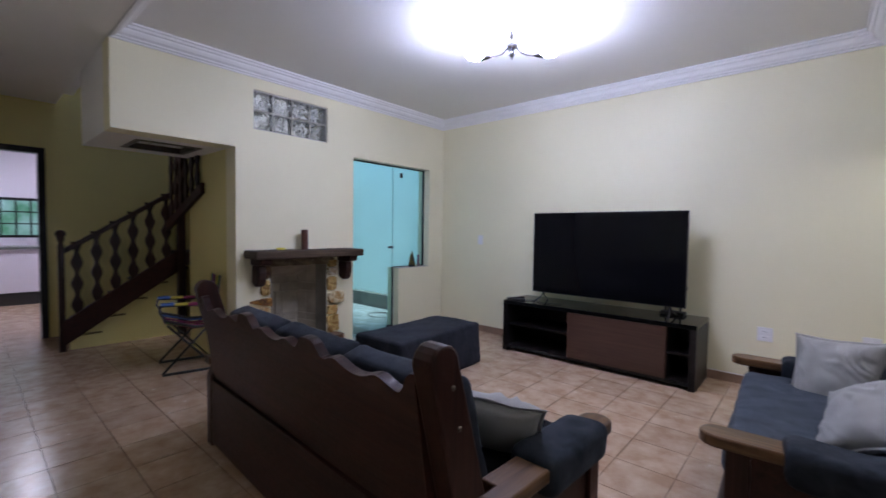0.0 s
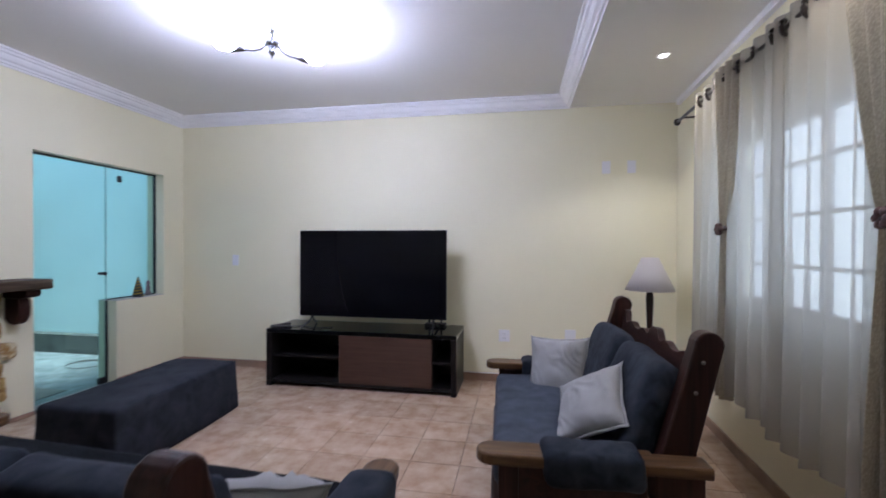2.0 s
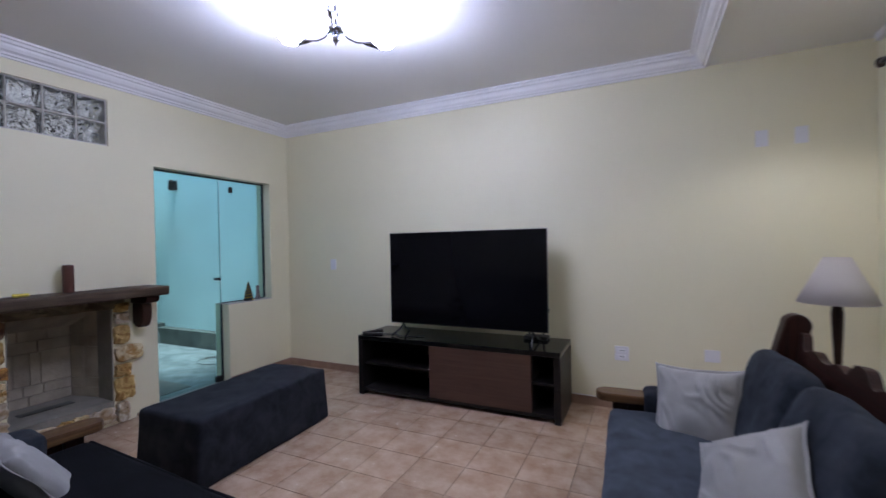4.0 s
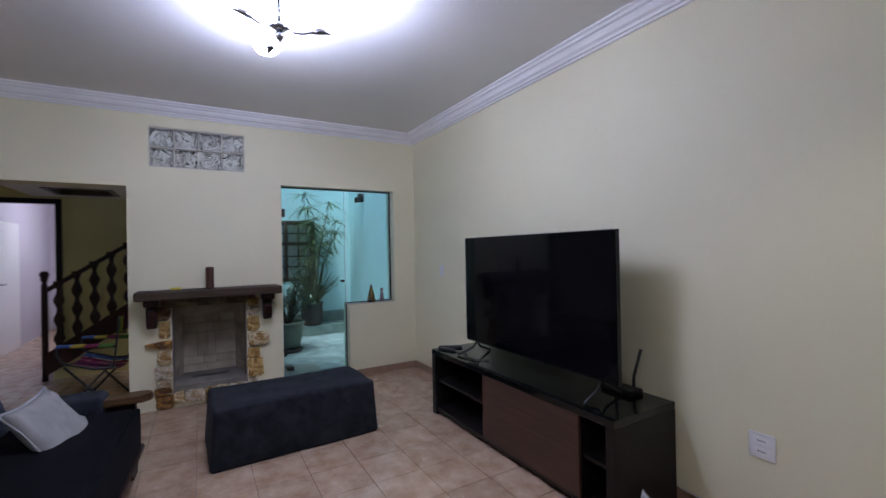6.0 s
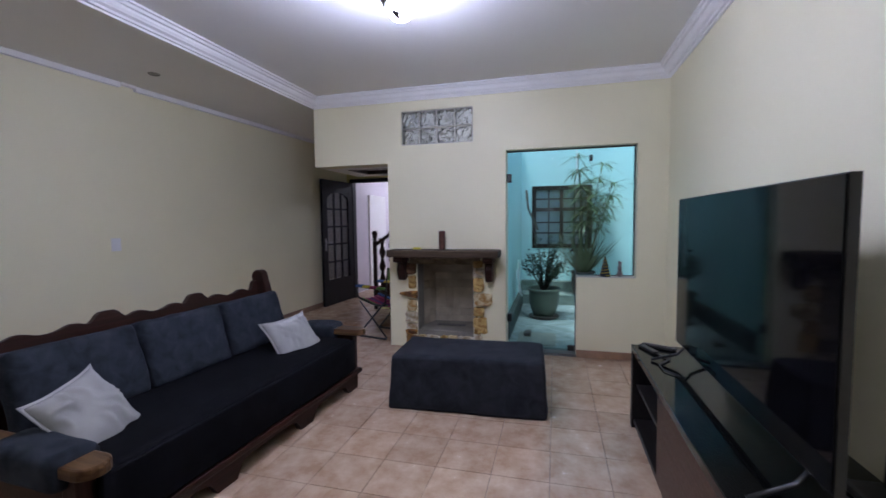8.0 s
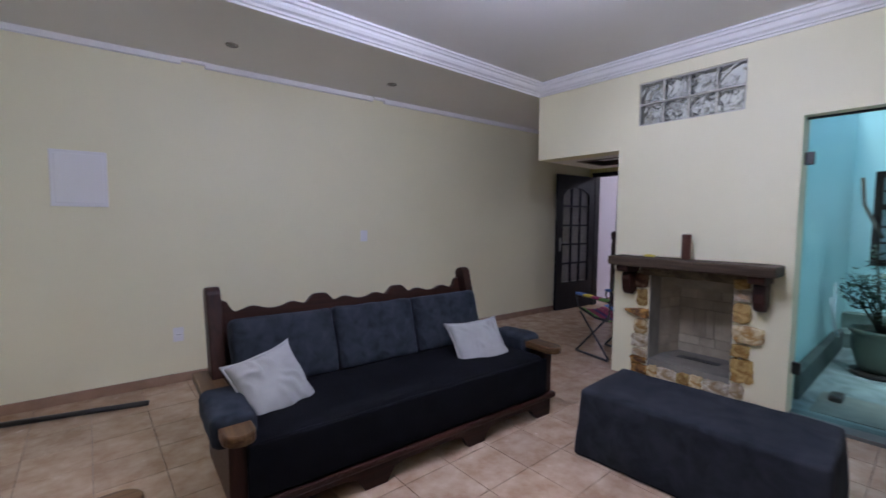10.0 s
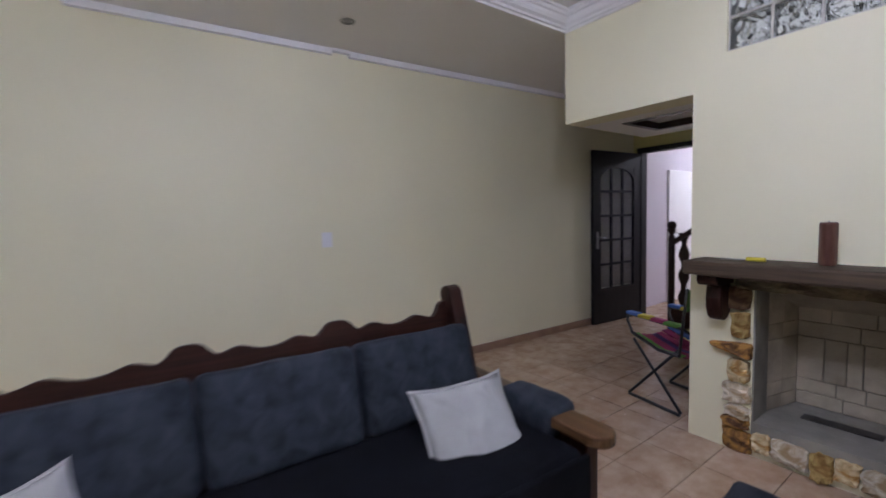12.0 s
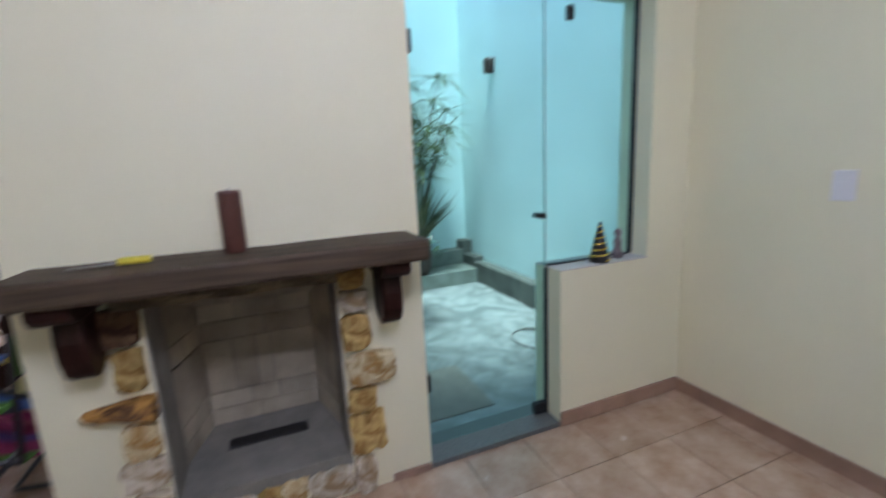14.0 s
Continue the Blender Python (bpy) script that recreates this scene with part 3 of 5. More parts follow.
def block_glass():
    m = bpy.data.materials.new("wavy_block_glass")
    m.use_nodes = True
    nt, b = m.node_tree, m.node_tree.nodes["Principled BSDF"]
    b.inputs["Base Color"].default_value = (0.60, 0.64, 0.625, 1)
    b.inputs["Transmission Weight"].default_value, b.inputs["Roughness"].default_value, b.inputs["IOR"].default_value = 0.95, 0.03, 1.45
    co, w, bu = nt.nodes.new("ShaderNodeTexCoord"), nt.nodes.new("ShaderNodeTexNoise"), nt.nodes.new("ShaderNodeBump")
    w.inputs["Scale"].default_value, w.inputs["Distortion"].default_value, w.inputs["Detail"].default_value = 9, 2.6, 0.5
    bu.inputs["Strength"].default_value, bu.inputs["Distance"].default_value = 1.0, 0.05
    nt.links.new(co.outputs["Object"], w.inputs["Vector"])
    nt.links.new(w.outputs["Fac"], bu.inputs["Height"])
    nt.links.new(bu.outputs[0], b.inputs["Normal"])
    return m


BLOCK = block_glass()
for i in range(4):
    for j in range(2):
        y, z = -0.288 + 0.192 * i, -0.089 + 0.178 * j
        part("glass_block", soft_box(-0.05, y - 0.0905, z - 0.0795, 0.086, y + 0.0905, z + 0.0795, 0.01), BLOCK, gb)

# ---- glass door to the patio ----
XG = XW - 0.11
door_1 = thing("door_1", pose(XG, 3.285, 0), "green tinted frameless glass door to the patio, closed", "glass door", kind="structure")
leaf = part("door_leaf", soft_box(-0.005, 0.012, 0.03, 0.005, 0.675, 2.04, 0.001, 1), GLASS_T, door_1)
side = part("side_panel", soft_box(-0.005, 0.69, 0.808, 0.005, 1.208, 2.04, 0.001, 1), GLASS_T, door_1)
part("glass_edge", boxes((-0.0055, 0.6758, 0.808, 0.0055, 0.6785, 2.04)), GLASSEDGE, door_1, "dark green cut edge of the glass")
leaf.visible_shadow = side.visible_shadow = False
part("top_channel", boxes((-0.012, 0.0, 2.041, 0.012, 1.22, 2.054)), BLACK, door_1)
part("side_channel", boxes((-0.012, 1.208, 0.808, 0.012, 1.22, 2.041)), BLACK, door_1)
part("ledge_channel", boxes((-0.012, 0.69, 0.801, 0.012, 1.208, 0.808)), BLACK, door_1)
part("jamb_channel", boxes((-0.012, 0.677, 0.02, 0.012, 0.685, 0.793)), BLACK, door_1)
for z in (0.30, 1.74):
    part("hinge", soft_box(-0.018, 0.0, z, 0.018, 0.05, z + 0.085, 0.005), BLACK, door_1)
part("door_lock", soft_box(-0.02, 0.605, 0.03, 0.02, 0.674, 0.085, 0.006), BLACK, door_1)
part("door_knob", smooth(tube([(-0.035, 0.645, 1.05), (0.04, 0.645, 1.05)], 0.014, 12)), BLACK, door_1)
part("glass_clip", soft_box(-0.013, 0.80, 1.92, 0.013, 0.832, 1.98, 0.004), BLACK, door_1)
solid("door_sill", boxes((XW - 0.2, 3.285, 0.001, XW + 0.004, 3.97, 0.024)), GRANITE, "dark granite threshold of the glass door", "threshold")
solid("ledge_sill", soft_box(XW - 0.2, 3.97, 0.793, XW + 0.003, 4.505, 0.800, 0.002), MORTAR, "thin pale stone sill on the half wall", "sill")

# ---- fireplace ----
fire = thing("fireplace", pose(XW, 2.645, 0), "built-in fireplace with golden stone surround and clay lining", "fireplace")


def rock(sy, sz, depth, seed, point=0.0):
    bm = bmesh.new()
    n = 18
    rings = []
    for k, (d, s) in enumerate(((-0.01, 1.0), (depth * 0.75, 1.0), (depth, 0.90), (depth * 1.10, 0.50))):
        ring = []
        for i in range(n):
            a = 2 * math.pi * i / n
            c, q = math.cos(a), math.sin(a)
            r = 1 / max(abs(c), abs(q)) ** 0.92 * (1 + 0.21 * noise.noise(Vector((c * 2.1 + seed * 3.1, q * 2.1, seed))))
            tip = 1 - point * max(0.0, min(1.0, 0.5 - c * r * 0.5))
            ring.append(bm.verts.new((d + 0.014 * noise.noise(Vector((i * 1.7, k * 1.3, seed))), sy / 2 * r * c * s, sz / 2 * r * q * s * tip)))
        rings.append(ring)
    for a, b in zip(rings, rings[1:]):
        for i in range(n):
            bm.faces.new((a[i], a[(i + 1) % n], b[(i + 1) % n], b[i]))
    bm.faces.new(rings[-1])
    bm.faces.new(rings[0][::-1])
    bmesh.ops.recalc_face_normals(bm, faces=bm.faces)
    return bm


# stones: across and up from the middle of the hearth, width, height
G_, T_, C_, U_, D_ = GOLDSTONE, TANSTONE, CREAMSTONE, RUSTSTONE, DARKSTONE
left = [(-0.365, 0.066, 0.135, 0.12, U_), (-0.375, 0.165, 0.125, 0.058, U_), (-0.365, 0.232, 0.110, 0.062, C_), (-0.372, 0.330, 0.125, 0.112, C_), (-0.362, 0.455, 0.105, 0.125, T_), (-0.405, 0.578, 0.20, 0.095, U_),
        (-0.362, 0.705, 0.085, 0.140, G_), (-0.378, 0.850, 0.128, 0.120, D_)]
right = [(0.352, 0.090, 0.085, 0.155, C_), (0.378, 0.268, 0.138, 0.178, G_), (0.362, 0.412, 0.108, 0.098, G_), (0.405, 0.541, 0.190, 0.125, T_), (0.362, 0.692, 0.110, 0.148, G_), (0.360, 0.820, 0.105, 0.082, C_), (0.358, 0.905, 0.100, 0.072, G_)]
low = [(-0.255, 0.090, 0.085, 0.105, T_), (-0.135, 0.085, 0.150, 0.115, C_), (-0.010, 0.075, 0.085, 0.135, G_), (0.078, 0.092, 0.088, 0.110, T_), (0.215, 0.088, 0.175, 0.118, C_)]
for i, (y, z, w, h, kind_) in enumerate(left + right + low):
    part("stone", rock(w, h, 0.026 + 0.010 * (i % 3), i + 1.0, 0.85 if i == 5 else 0.0), kind_, fire, "", pose(0.0, y, z, 4 * math.sin(i * 2.3)))
for k in range(3):
    part("lintel_stone", rock(0.27, 0.075, 0.03, 40.0 + k), LINTEL, fire, "", pose(0.0, -0.25 + 0.25 * k, 0.938))
# lining: slanted cheeks and back of clay bricks
part("hearth", boxes((-0.48, -0.305, 0.12, 0.004, 0.305, 0.187)), CEMENT, fire)
part("firebox", boxes((-0.50, -0.34, 0.10, -0.48, 0.34, 1.0), (-0.48, -0.34, 0.10, -0.202, -0.335, 1.0), (-0.48, 0.335, 0.10, -0.202, 0.34, 1.0), (-0.50, -0.34, 0.98, -0.202, 0.34, 1.0)), CEMENT, fire)
part("hearth_slot", boxes((-0.318, -0.158, 0.1875, -0.242, 0.158, 0.191)), BLACK, fire, "black ash slot in the hearth")
random.seed(3)
rows = [0.190, 0.268, 0.346, 0.592, 0.680, 0.905]
for r, (z0, z1) in enumerate(zip(rows, rows[1:])):
    cuts = [(-0.235, -0.03, 0.235), (-0.235, -0.06, 0.06, 0.235), (-0.235, -0.115, -0.02, 0.045, 0.235), (-0.235, 0.03, 0.235), (-0.235, -0.09, 0.09, 0.235)][r]
    z1 -= 0.004
    for a, b in zip(cuts, cuts[1:]):
        part("fire_brick", soft_box(-0.479, a + 0.002, z0, -0.464 + 0.004 * random.random(), b - 0.002, z1, 0.003, 1), FIREBRICK, fire)
    for sgn in (-1, 1):
        for q in range(2):
            x0, x1 = -0.205 - 0.129 * q, -0.205 - 0.129 * (q + 1) + 0.002
            off = lambda x: 0.302 - 0.26 * (-0.2 - x)
            pts = [(x0, sgn * off(x0)), (x1, sgn * off(x1)), (x1, sgn * (off(x1) + 0.03)), (x0, sgn * (off(x0) + 0.03))]
            part("fire_brick", prism(pts, z0, z1, "z"), FIREBRICK, fire)
part("throat", prism([(-0.462, 0.915), (-0.462, 0.76), (-0.44, 0.76), (-0.205, 0.895), (-0.205, 0.915)], -0.30, 0.30, "y"), FIREBRICK, fire)
for sgn in (-1, 1):
    part("inner_jamb", boxes((-0.20, min(sgn * 0.297, sgn * 0.305), 0.176, 0.0, max(sgn * 0.297, sgn * 0.305), 0.905)), CEMENT, fire)

mantel = thing("mantel_shelf", pose(XW, 2.663, 0), "weathered dark wooden mantel shelf on two carved corbels", "mantel shelf")
bm = soft_box(0.0, -0.575, 0.988, 0.255, 0.575, 1.062, 0.012, 2)
bmesh.ops.subdivide_edges(bm, edges=[e for e in bm.edges if e.calc_length() > 0.5], cuts=14, use_grid_fill=True)
for v in bm.verts:
    v.co += Vector((0.006 * noise.noise(v.co * 4), 0, 0.004 * noise.noise(v.co * 6)))
part("shelf", bm, MANTEL, mantel)
block = [(0.0, 0.987), (0.225, 0.987), (0.225, 0.955), (0.205, 0.935), (0.16, 0.928), (0.0, 0.928)]
tongue = [(0.0, 0.927), (0.135, 0.927), (0.145, 0.86), (0.14, 0.80), (0.115, 0.75), (0.08, 0.73), (0.04, 0.74), (0.0, 0.77)]
for y in (-0.465, 0.465):
    cb = part("corbel", prism(block, y - 0.05, y + 0.05, "y", 0.008), WOODZ, mantel, "red-brown carved wooden corbel")
    part("corbel_tongue", prism(tongue, y - 0.038, y + 0.038, "y", 0.012), WOODZ, cb)

candle = thing("candle", pose(-3.31, 2.642, 1.062), "tall brown pillar candle on the mantel", "candle")
part("wax", smooth(lathe([(0.030, 0), (0.033, 0.004), (0.033, 0.185), (0.030, 0.193), (0.012, 0.188), (0.002, 0.187)], 20), False), CANDLE, candle)
part("wick", tube([(0, 0, 0.187), (0.002, 0, 0.20)], 0.0015, 6), BLACK, candle)
tool = thing("screwdriver", pose(-3.28, 2.32, 1.070, 0, 0, 90), "small screwdriver with a yellow handle on the mantel", "screwdriver")
part("handle", smooth(tube([(0.02, 0, 0.004), (0.03, 0, 0.004), (0.09, 0, 0.004), (0.10, 0, 0.004)], 0.011, 8)), YELLOW, tool)
part("shaft", tube([(0.02, 0, 0.0), (-0.10, 0, -0.004)], 0.003, 6), STEEL, tool)

tree = thing("ornament_tree", pose(-3.44, 4.235, 0.800), "small black and gold striped cone ornament on the sill", "ornament")
part("cone", smooth(lathe([(0.048, 0), (0.05, 0.008), (0.03, 0.10), (0.008, 0.185), (0.004, 0.20)], 18)), BLACK, tree)
pts = [((0.049 - 0.041 * k / 90) * math.cos(k * 0.42), (0.049 - 0.041 * k / 90) * math.sin(k * 0.42), 0.012 + 0.17 * k / 90) for k in range(91)]
part("gold_ribbon", smooth(tube(pts, 0.0045, 6)), GOLD, tree, "spiral gold foil ribbon")
solid("figurine", smooth(lathe([(0.024, 0), (0.026, 0.02), (0.015, 0.05), (0.019, 0.075), (0.010, 0.095), (0.017, 0.112), (0.016, 0.125), (0.004, 0.135)], 14)), FIGURE,
      "small grey lilac ceramic figurine on the sill", "figurine", "object", m=pose(-3.46, 4.37, 0.800) @ Matrix.Scale(1.12, 4))

# ---- television and rack ----
rack = thing("tv_rack", pose(-1.145, 4.25, 0), "dark espresso television rack with a brown sliding panel", "tv stand")
part("top_board", soft_box(-0.905, 0.0, 0.498, 0.905, 0.495, 0.536, 0.003), RACKTOP, rack, "black glass top board")
part("side_panel", soft_box(-0.905, 0.002, 0.0, -0.855, 0.495, 0.497, 0.002), RACK, rack)
part("side_panel", soft_box(0.855, 0.002, 0.0, 0.905, 0.495, 0.497, 0.002), RACK, rack)
part("bottom_board", soft_box(-0.854, 0.015, 0.03, 0.854, 0.485, 0.06, 0.002), RACK, rack)
part("back_board", boxes((-0.854, 0.475, 0.061, 0.854, 0.487, 0.497)), RACK, rack)
part("divider", boxes((-0.19, 0.03, 0.061, -0.17, 0.474, 0.497)), RACK, rack)
part("divider", boxes((0.675, 0.03, 0.061, 0.69, 0.474, 0.497)), RACK, rack)
part("shelf", soft_box(-0.853, 0.03, 0.27, -0.191, 0.474, 0.29, 0.002), RACK, rack)
part("shelf", soft_box(0.691, 0.03, 0.27, 0.853, 0.474, 0.29, 0.002), RACK, rack)
part("sliding_panel", soft_box(-0.18, 0.004, 0.062, 0.685, 0.022, 0.496, 0.002), RACKDOOR, rack, "brown sliding door panel")

tv = thing("television", pose(-1.093, 4.455, 0.536), "large black flat-screen television, switched off", "television")
part("screen", soft_box(-0.722, -0.002, 0.106, 0.722, 0.004, 0.922, 0.001, 1), SCREEN, tv, "glossy black screen")
part("bezel", boxes((-0.726, 0.0045, 0.096, 0.726, 0.03, 0.926)), BLACK, tv)
part("back_housing", soft_box(-0.55, 0.031, 0.14, 0.55, 0.065, 0.62, 0.012), BLACK, tv)
for sx in (-0.60, 0.60):
    lean = 0.03 if sx > 0 else -0.03
    part("foot", smooth(tube([(sx + lean, -0.15, 0.008), (sx + 0.3 * lean, -0.02, 0.055), (sx, 0.015, 0.10), (sx + 0.3 * lean, 0.05, 0.055), (sx + lean, 0.16, 0.008)], 0.0085, 8)), BLACK, tv)
router = thing("router", pose(-0.505, 4.655, 0.536), "black router with two upright antennas", "router")
part("case", soft_box(-0.10, -0.05, 0.0, 0.10, 0.06, 0.030, 0.008), BLACK, router)
for ax, lean in ((-0.07, 0.005), (0.05, 0.045)):
    part("antenna", smooth(tube([(ax, 0.045, 0.025), (ax, 0.048, 0.09), (ax + lean, 0.052, 0.25)], 0.009, 8)), BLACK, router)
rem = thing("remote_control", pose(-1.99, 4.40, 0.537, 0, 0, 62), "black remote control on the rack", "remote control")
part("body", soft_box(-0.10, -0.022, 0.0, 0.10, 0.022, 0.018, 0.006), BLACK, rem)
for k in range(8):
    part("button", soft_box(-0.08 + 0.02 * k, -0.012, 0.0175, -0.068 + 0.02 * k, 0.012, 0.0205, 0.001, 1), IRON, rem)
rem2 = thing("remote_control", pose(-1.93, 4.33, 0.537, 0, 0, 20), "black remote control on the rack", "remote control")
part("body", soft_box(-0.085, -0.02, 0.0, 0.085, 0.02, 0.017, 0.006), BLACK, rem2)
solid("power_cable", smooth(tube([(-1.85 + 0.1 * k, 4.36 + 0.05 * math.sin(k * 1.9), 0.543) for k in range(5)], 0.004, 8)), BLACK, "black cable lying on the rack", "cable", "object")


# ---- sofas ----
def sofa(name, m, half, depth, n, label, seat_mat, seed, cloths, H=0.96, reach=(0.075, 0.075), tall=0.36):
    """Colonial wooden sofa: origin on the floor under the post tops, front along +y."""
    s = thing(name, m, label, "sofa")
    hx = half
    for sx in (-1, 1):
        x = sx * hx
        # slanting back post with a rounded head
        prof = [(-0.035, 0.0), (0.15, 0.0), (0.15, 0.42), (0.125, 0.52)] + [(-0.045 + 0.055 * math.cos(a), H - 0.055 + 0.055 * math.sin(a)) for a in [radians(q) for q in range(0, 181, 20)]] + [(0.0, 0.50), (-0.035, 0.40)]
        post_ = part("back_post", prism(prof, x - 0.038, x + 0.038, "x", 0.008), WOODZ, s)
        for z in (H - 0.24, H - 0.12):
            part("bolt", smooth(lathe([(0.008, -0.004), (0.008, 0.0), (0.004, 0.004)], 10), False), BOLT, post_, "", pose(x + sx * 0.039, 0.062 - 0.225 * (z - 0.50), z, 0, sx * 90, 0))
        # arm board with rounded end, side panel, front leg
        ax = x + sx * reach[0 if sx < 0 else 1]
        w = 0.065
        inner, outer, past = ax - sx * w, ax + sx * w, x + sx * 0.0385
        arm = [(past, -0.02), (outer, -0.02), (outer, depth - w)] + [(ax + sx * w * math.cos(a), depth - w + w * math.sin(a)) for a in [radians(q) for q in range(20, 161, 20)]] + [(inner, depth - w), (inner, 0.17), (past, 0.17)]
        part("armrest", prism(arm, 0.452, 0.498, "z", 0.008), ARMWOOD, s, "worn wooden arm board")
        part("side_panel", soft_box(ax - 0.016, 0.20, 0.10, ax + 0.016, depth - 0.12, 0.452, 0.004), WOOD, s)
        part("front_leg", soft_box(ax - 0.035, depth - 0.17, 0.02, ax + 0.035, depth - 0.09, 0.451, 0.006), WOODZ, s)
        c0, c1 = cloths[0 if sx < 0 else 1]
        part("arm_cloth", padded(ax - 0.092, c0, 0.39, ax + 0.085, c1, 0.528, 0.035, 0.012, seed + sx, 0.045), VELVET, s, "plush velvet cloth draped over the arm")
    # crest board with a scalloped top
    top = []
    N = 96
    for i in range(N + 1):
        u = i / N
        x = -hx + 0.04 + (2 * hx - 0.08) * u
        k = u * n
        d = k - round(k)
        bump = 0.062 * math.exp(-(d / 0.13) ** 4) + 0.026 * math.exp(-((abs(d) - 0.30) / 0.10) ** 2)
        if round(k) in (0, n):
            bump = 0.075 * math.exp(-(d / 0.09) ** 4) + 0.026 * math.exp(-((abs(d) - 0.30) / 0.10) ** 2)
        top.append((x, H - 0.155 + bump))
    crest = prism([(-hx + 0.038, 0.40), *top, (hx - 0.038, 0.40)], -0.018, 0.018, "y", 0.0)
    part("crest_board", crest, WOOD, s, "scalloped wooden crest board", pose(0, 0.0, 0.40, 8.0, 0, 0) @ pose(0, 0, -0.40))
    part("back_panel", soft_box(-hx + 0.038, -0.03, 0.02, hx - 0.038, 0.0, 0.392, 0.004), WOOD, s)
    # base rail, moulding and scalloped apron
    part("front_rail", soft_box(-hx - 0.05, depth - 0.13, 0.16, hx + 0.05, depth - 0.10, 0.28, 0.004), WOOD, s)
    part("base_moulding", soft_box(-hx - 0.12, depth - 0.15, 0.125, hx + 0.12, depth - 0.055, 0.165, 0.014), WOOD, s)
    ap = [(-hx - 0.09, 0.124)]
    foot = 0.16
    spans = [-hx - 0.09 + k * (2 * hx + 0.18) / n for k in range(n + 1)]
    low_edge = []
    for k in range(n):
        a, b = spans[k], spans[k + 1]
        fa, fb = (foot if k == 0 else foot / 2), (foot if k == n - 1 else foot / 2)
        low_edge += [(a if k == 0 else a - 0.0, 0.0), (a + fa * 0.8, 0.0), (a + fa, 0.03), (a + fa + 0.03, 0.07), (a + fa + 0.10, 0.085), (b - fb - 0.10, 0.085), (b - fb - 0.03, 0.07), (b - fb, 0.03), (b - fb * 0.8, 0.0)]
    low_edge.append((hx + 0.09, 0.0))
    seen, clean = None, []
    for p in low_edge:
        if seen is None or abs(p[0] - seen[0]) + abs(p[1] - seen[1]) > 1e-4:
            clean.append(p)
        seen = p
    part("apron", prism(clean + [(hx + 0.09, 0.124), (-hx - 0.09, 0.124)], depth - 0.13, depth - 0.09, "y"), WOOD, s)
    part("seat_base", boxes((-hx - 0.03, 0.24, 0.17, hx + 0.03, depth - 0.135, 0.30)), WOOD, s)
    # cushions
    part("seat_cushion", padded(-hx - 0.01, 0.22, 0.29, hx + 0.01, depth - 0.07, 0.435, 0.04, 0.008, seed + 5), seat_mat, s)
    if seat_mat is THROW:
        part("throw", padded(-hx - 0.02, depth - 0.085, 0.175, hx + 0.02, depth - 0.06, 0.42, 0.012, 0.006, seed + 9), THROW, s, "black velvet throw hanging over the front")
    wc = 2 * (hx - (0.05 if n == 3 else 0.02)) / n
    for k in range(n):
        cx = wc * (k + 0.5 - n / 2)
        pad = padded(-wc / 2 + 0.004, -0.065, 0.0, wc / 2 - 0.004, 0.065, tall, 0.034 if n == 3 else 0.055, 0.010, seed + 11 + k, 0.05)
        if n == 2:
            # plump cushions: thick at the foot, domed at the head
            for v in pad.verts:
                f = v.co.z / tall
                v.co.y *= 1.25 - 0.35 * f
                v.co.z -= 0.022 * f * (2 * v.co.x / wc) ** 4
        part("back_cushion", pad, VELVET, s, "", pose(cx, 0.225 if n == 3 else 0.21, 0.415, 17 if n == 3 else 20, 0, 0))
    return s


sofa_long = sofa("sofa", pose(-1.2325, 1.345, 0, 0, 0, -2.7), 0.93, 0.90, 3, "dark wooden three-seat sofa with slate velvet cushions and black throw", THROW, 20, ((0.32, 0.66), (0.36, 0.77)), 0.962, (0.065, 0.050), tall=0.395)
sofa_short = sofa("sofa", pose(0.955, 3.055, 0, 0, 0, 92.5), 0.585, 0.865, 2, "dark wooden two-seat sofa with slate blue velvet cushions", LITVELVET, 50, ((0.22, 0.60), (0.30, 0.62)), 0.985, tall=0.44)


def pillow(m, seed, label, size=0.42):
    p = thing("throw_pillow", m, label, "pillow", "pale linen pillows")
    part("cover", cushion(size, size, 0.14, 2.6, 40, 0.017, seed, 0.05, 0.05), PILLOW, p)
    q = size / 2 * 1.0
    bm = bmesh.new()
    n = 40
    ring = []
    for i in range(4 * n):
        side, k = divmod(i, n)
        u = 2 * k / n - 1
        l = 1 - 0.05 * (1 - u * u) + 0.05 * u ** 4
        a = [(u * (1 + 0.05 * u * u), -l), (l, u * (1 + 0.05 * u * u)), (-u * (1 + 0.05 * u * u), l), (-l, -u * (1 + 0.05 * u * u))][side]
        z = 0.004 * math.sin(i * 0.35 + seed)
        ring.append((bm.verts.new((a[0] * q * 0.985, a[1] * q * 0.985, z * 0.3)), bm.verts.new((a[0] * q * 1.07, a[1] * q * 1.07, z))))
    for i in range(len(ring)):
        a, b = ring[i], ring[(i + 1) % len(ring)]
        bm.faces.new((a[0], a[1], b[1], b[0]))
    bmesh.ops.recalc_face_normals(bm, faces=bm.faces)
    bmesh.ops.solidify(bm, geom=list(bm.faces), thickness=0.003)
    bmesh.ops.recalc_face_normals(bm, faces=bm.faces)
    part("flange", smooth(bm), PILLOW, p, "flat sewn edge")
    return p


def on_sofa(s, x, y, z, rx, ry, rz):
    return s.matrix_basis @ pose(x, y, z, rx, ry, rz)


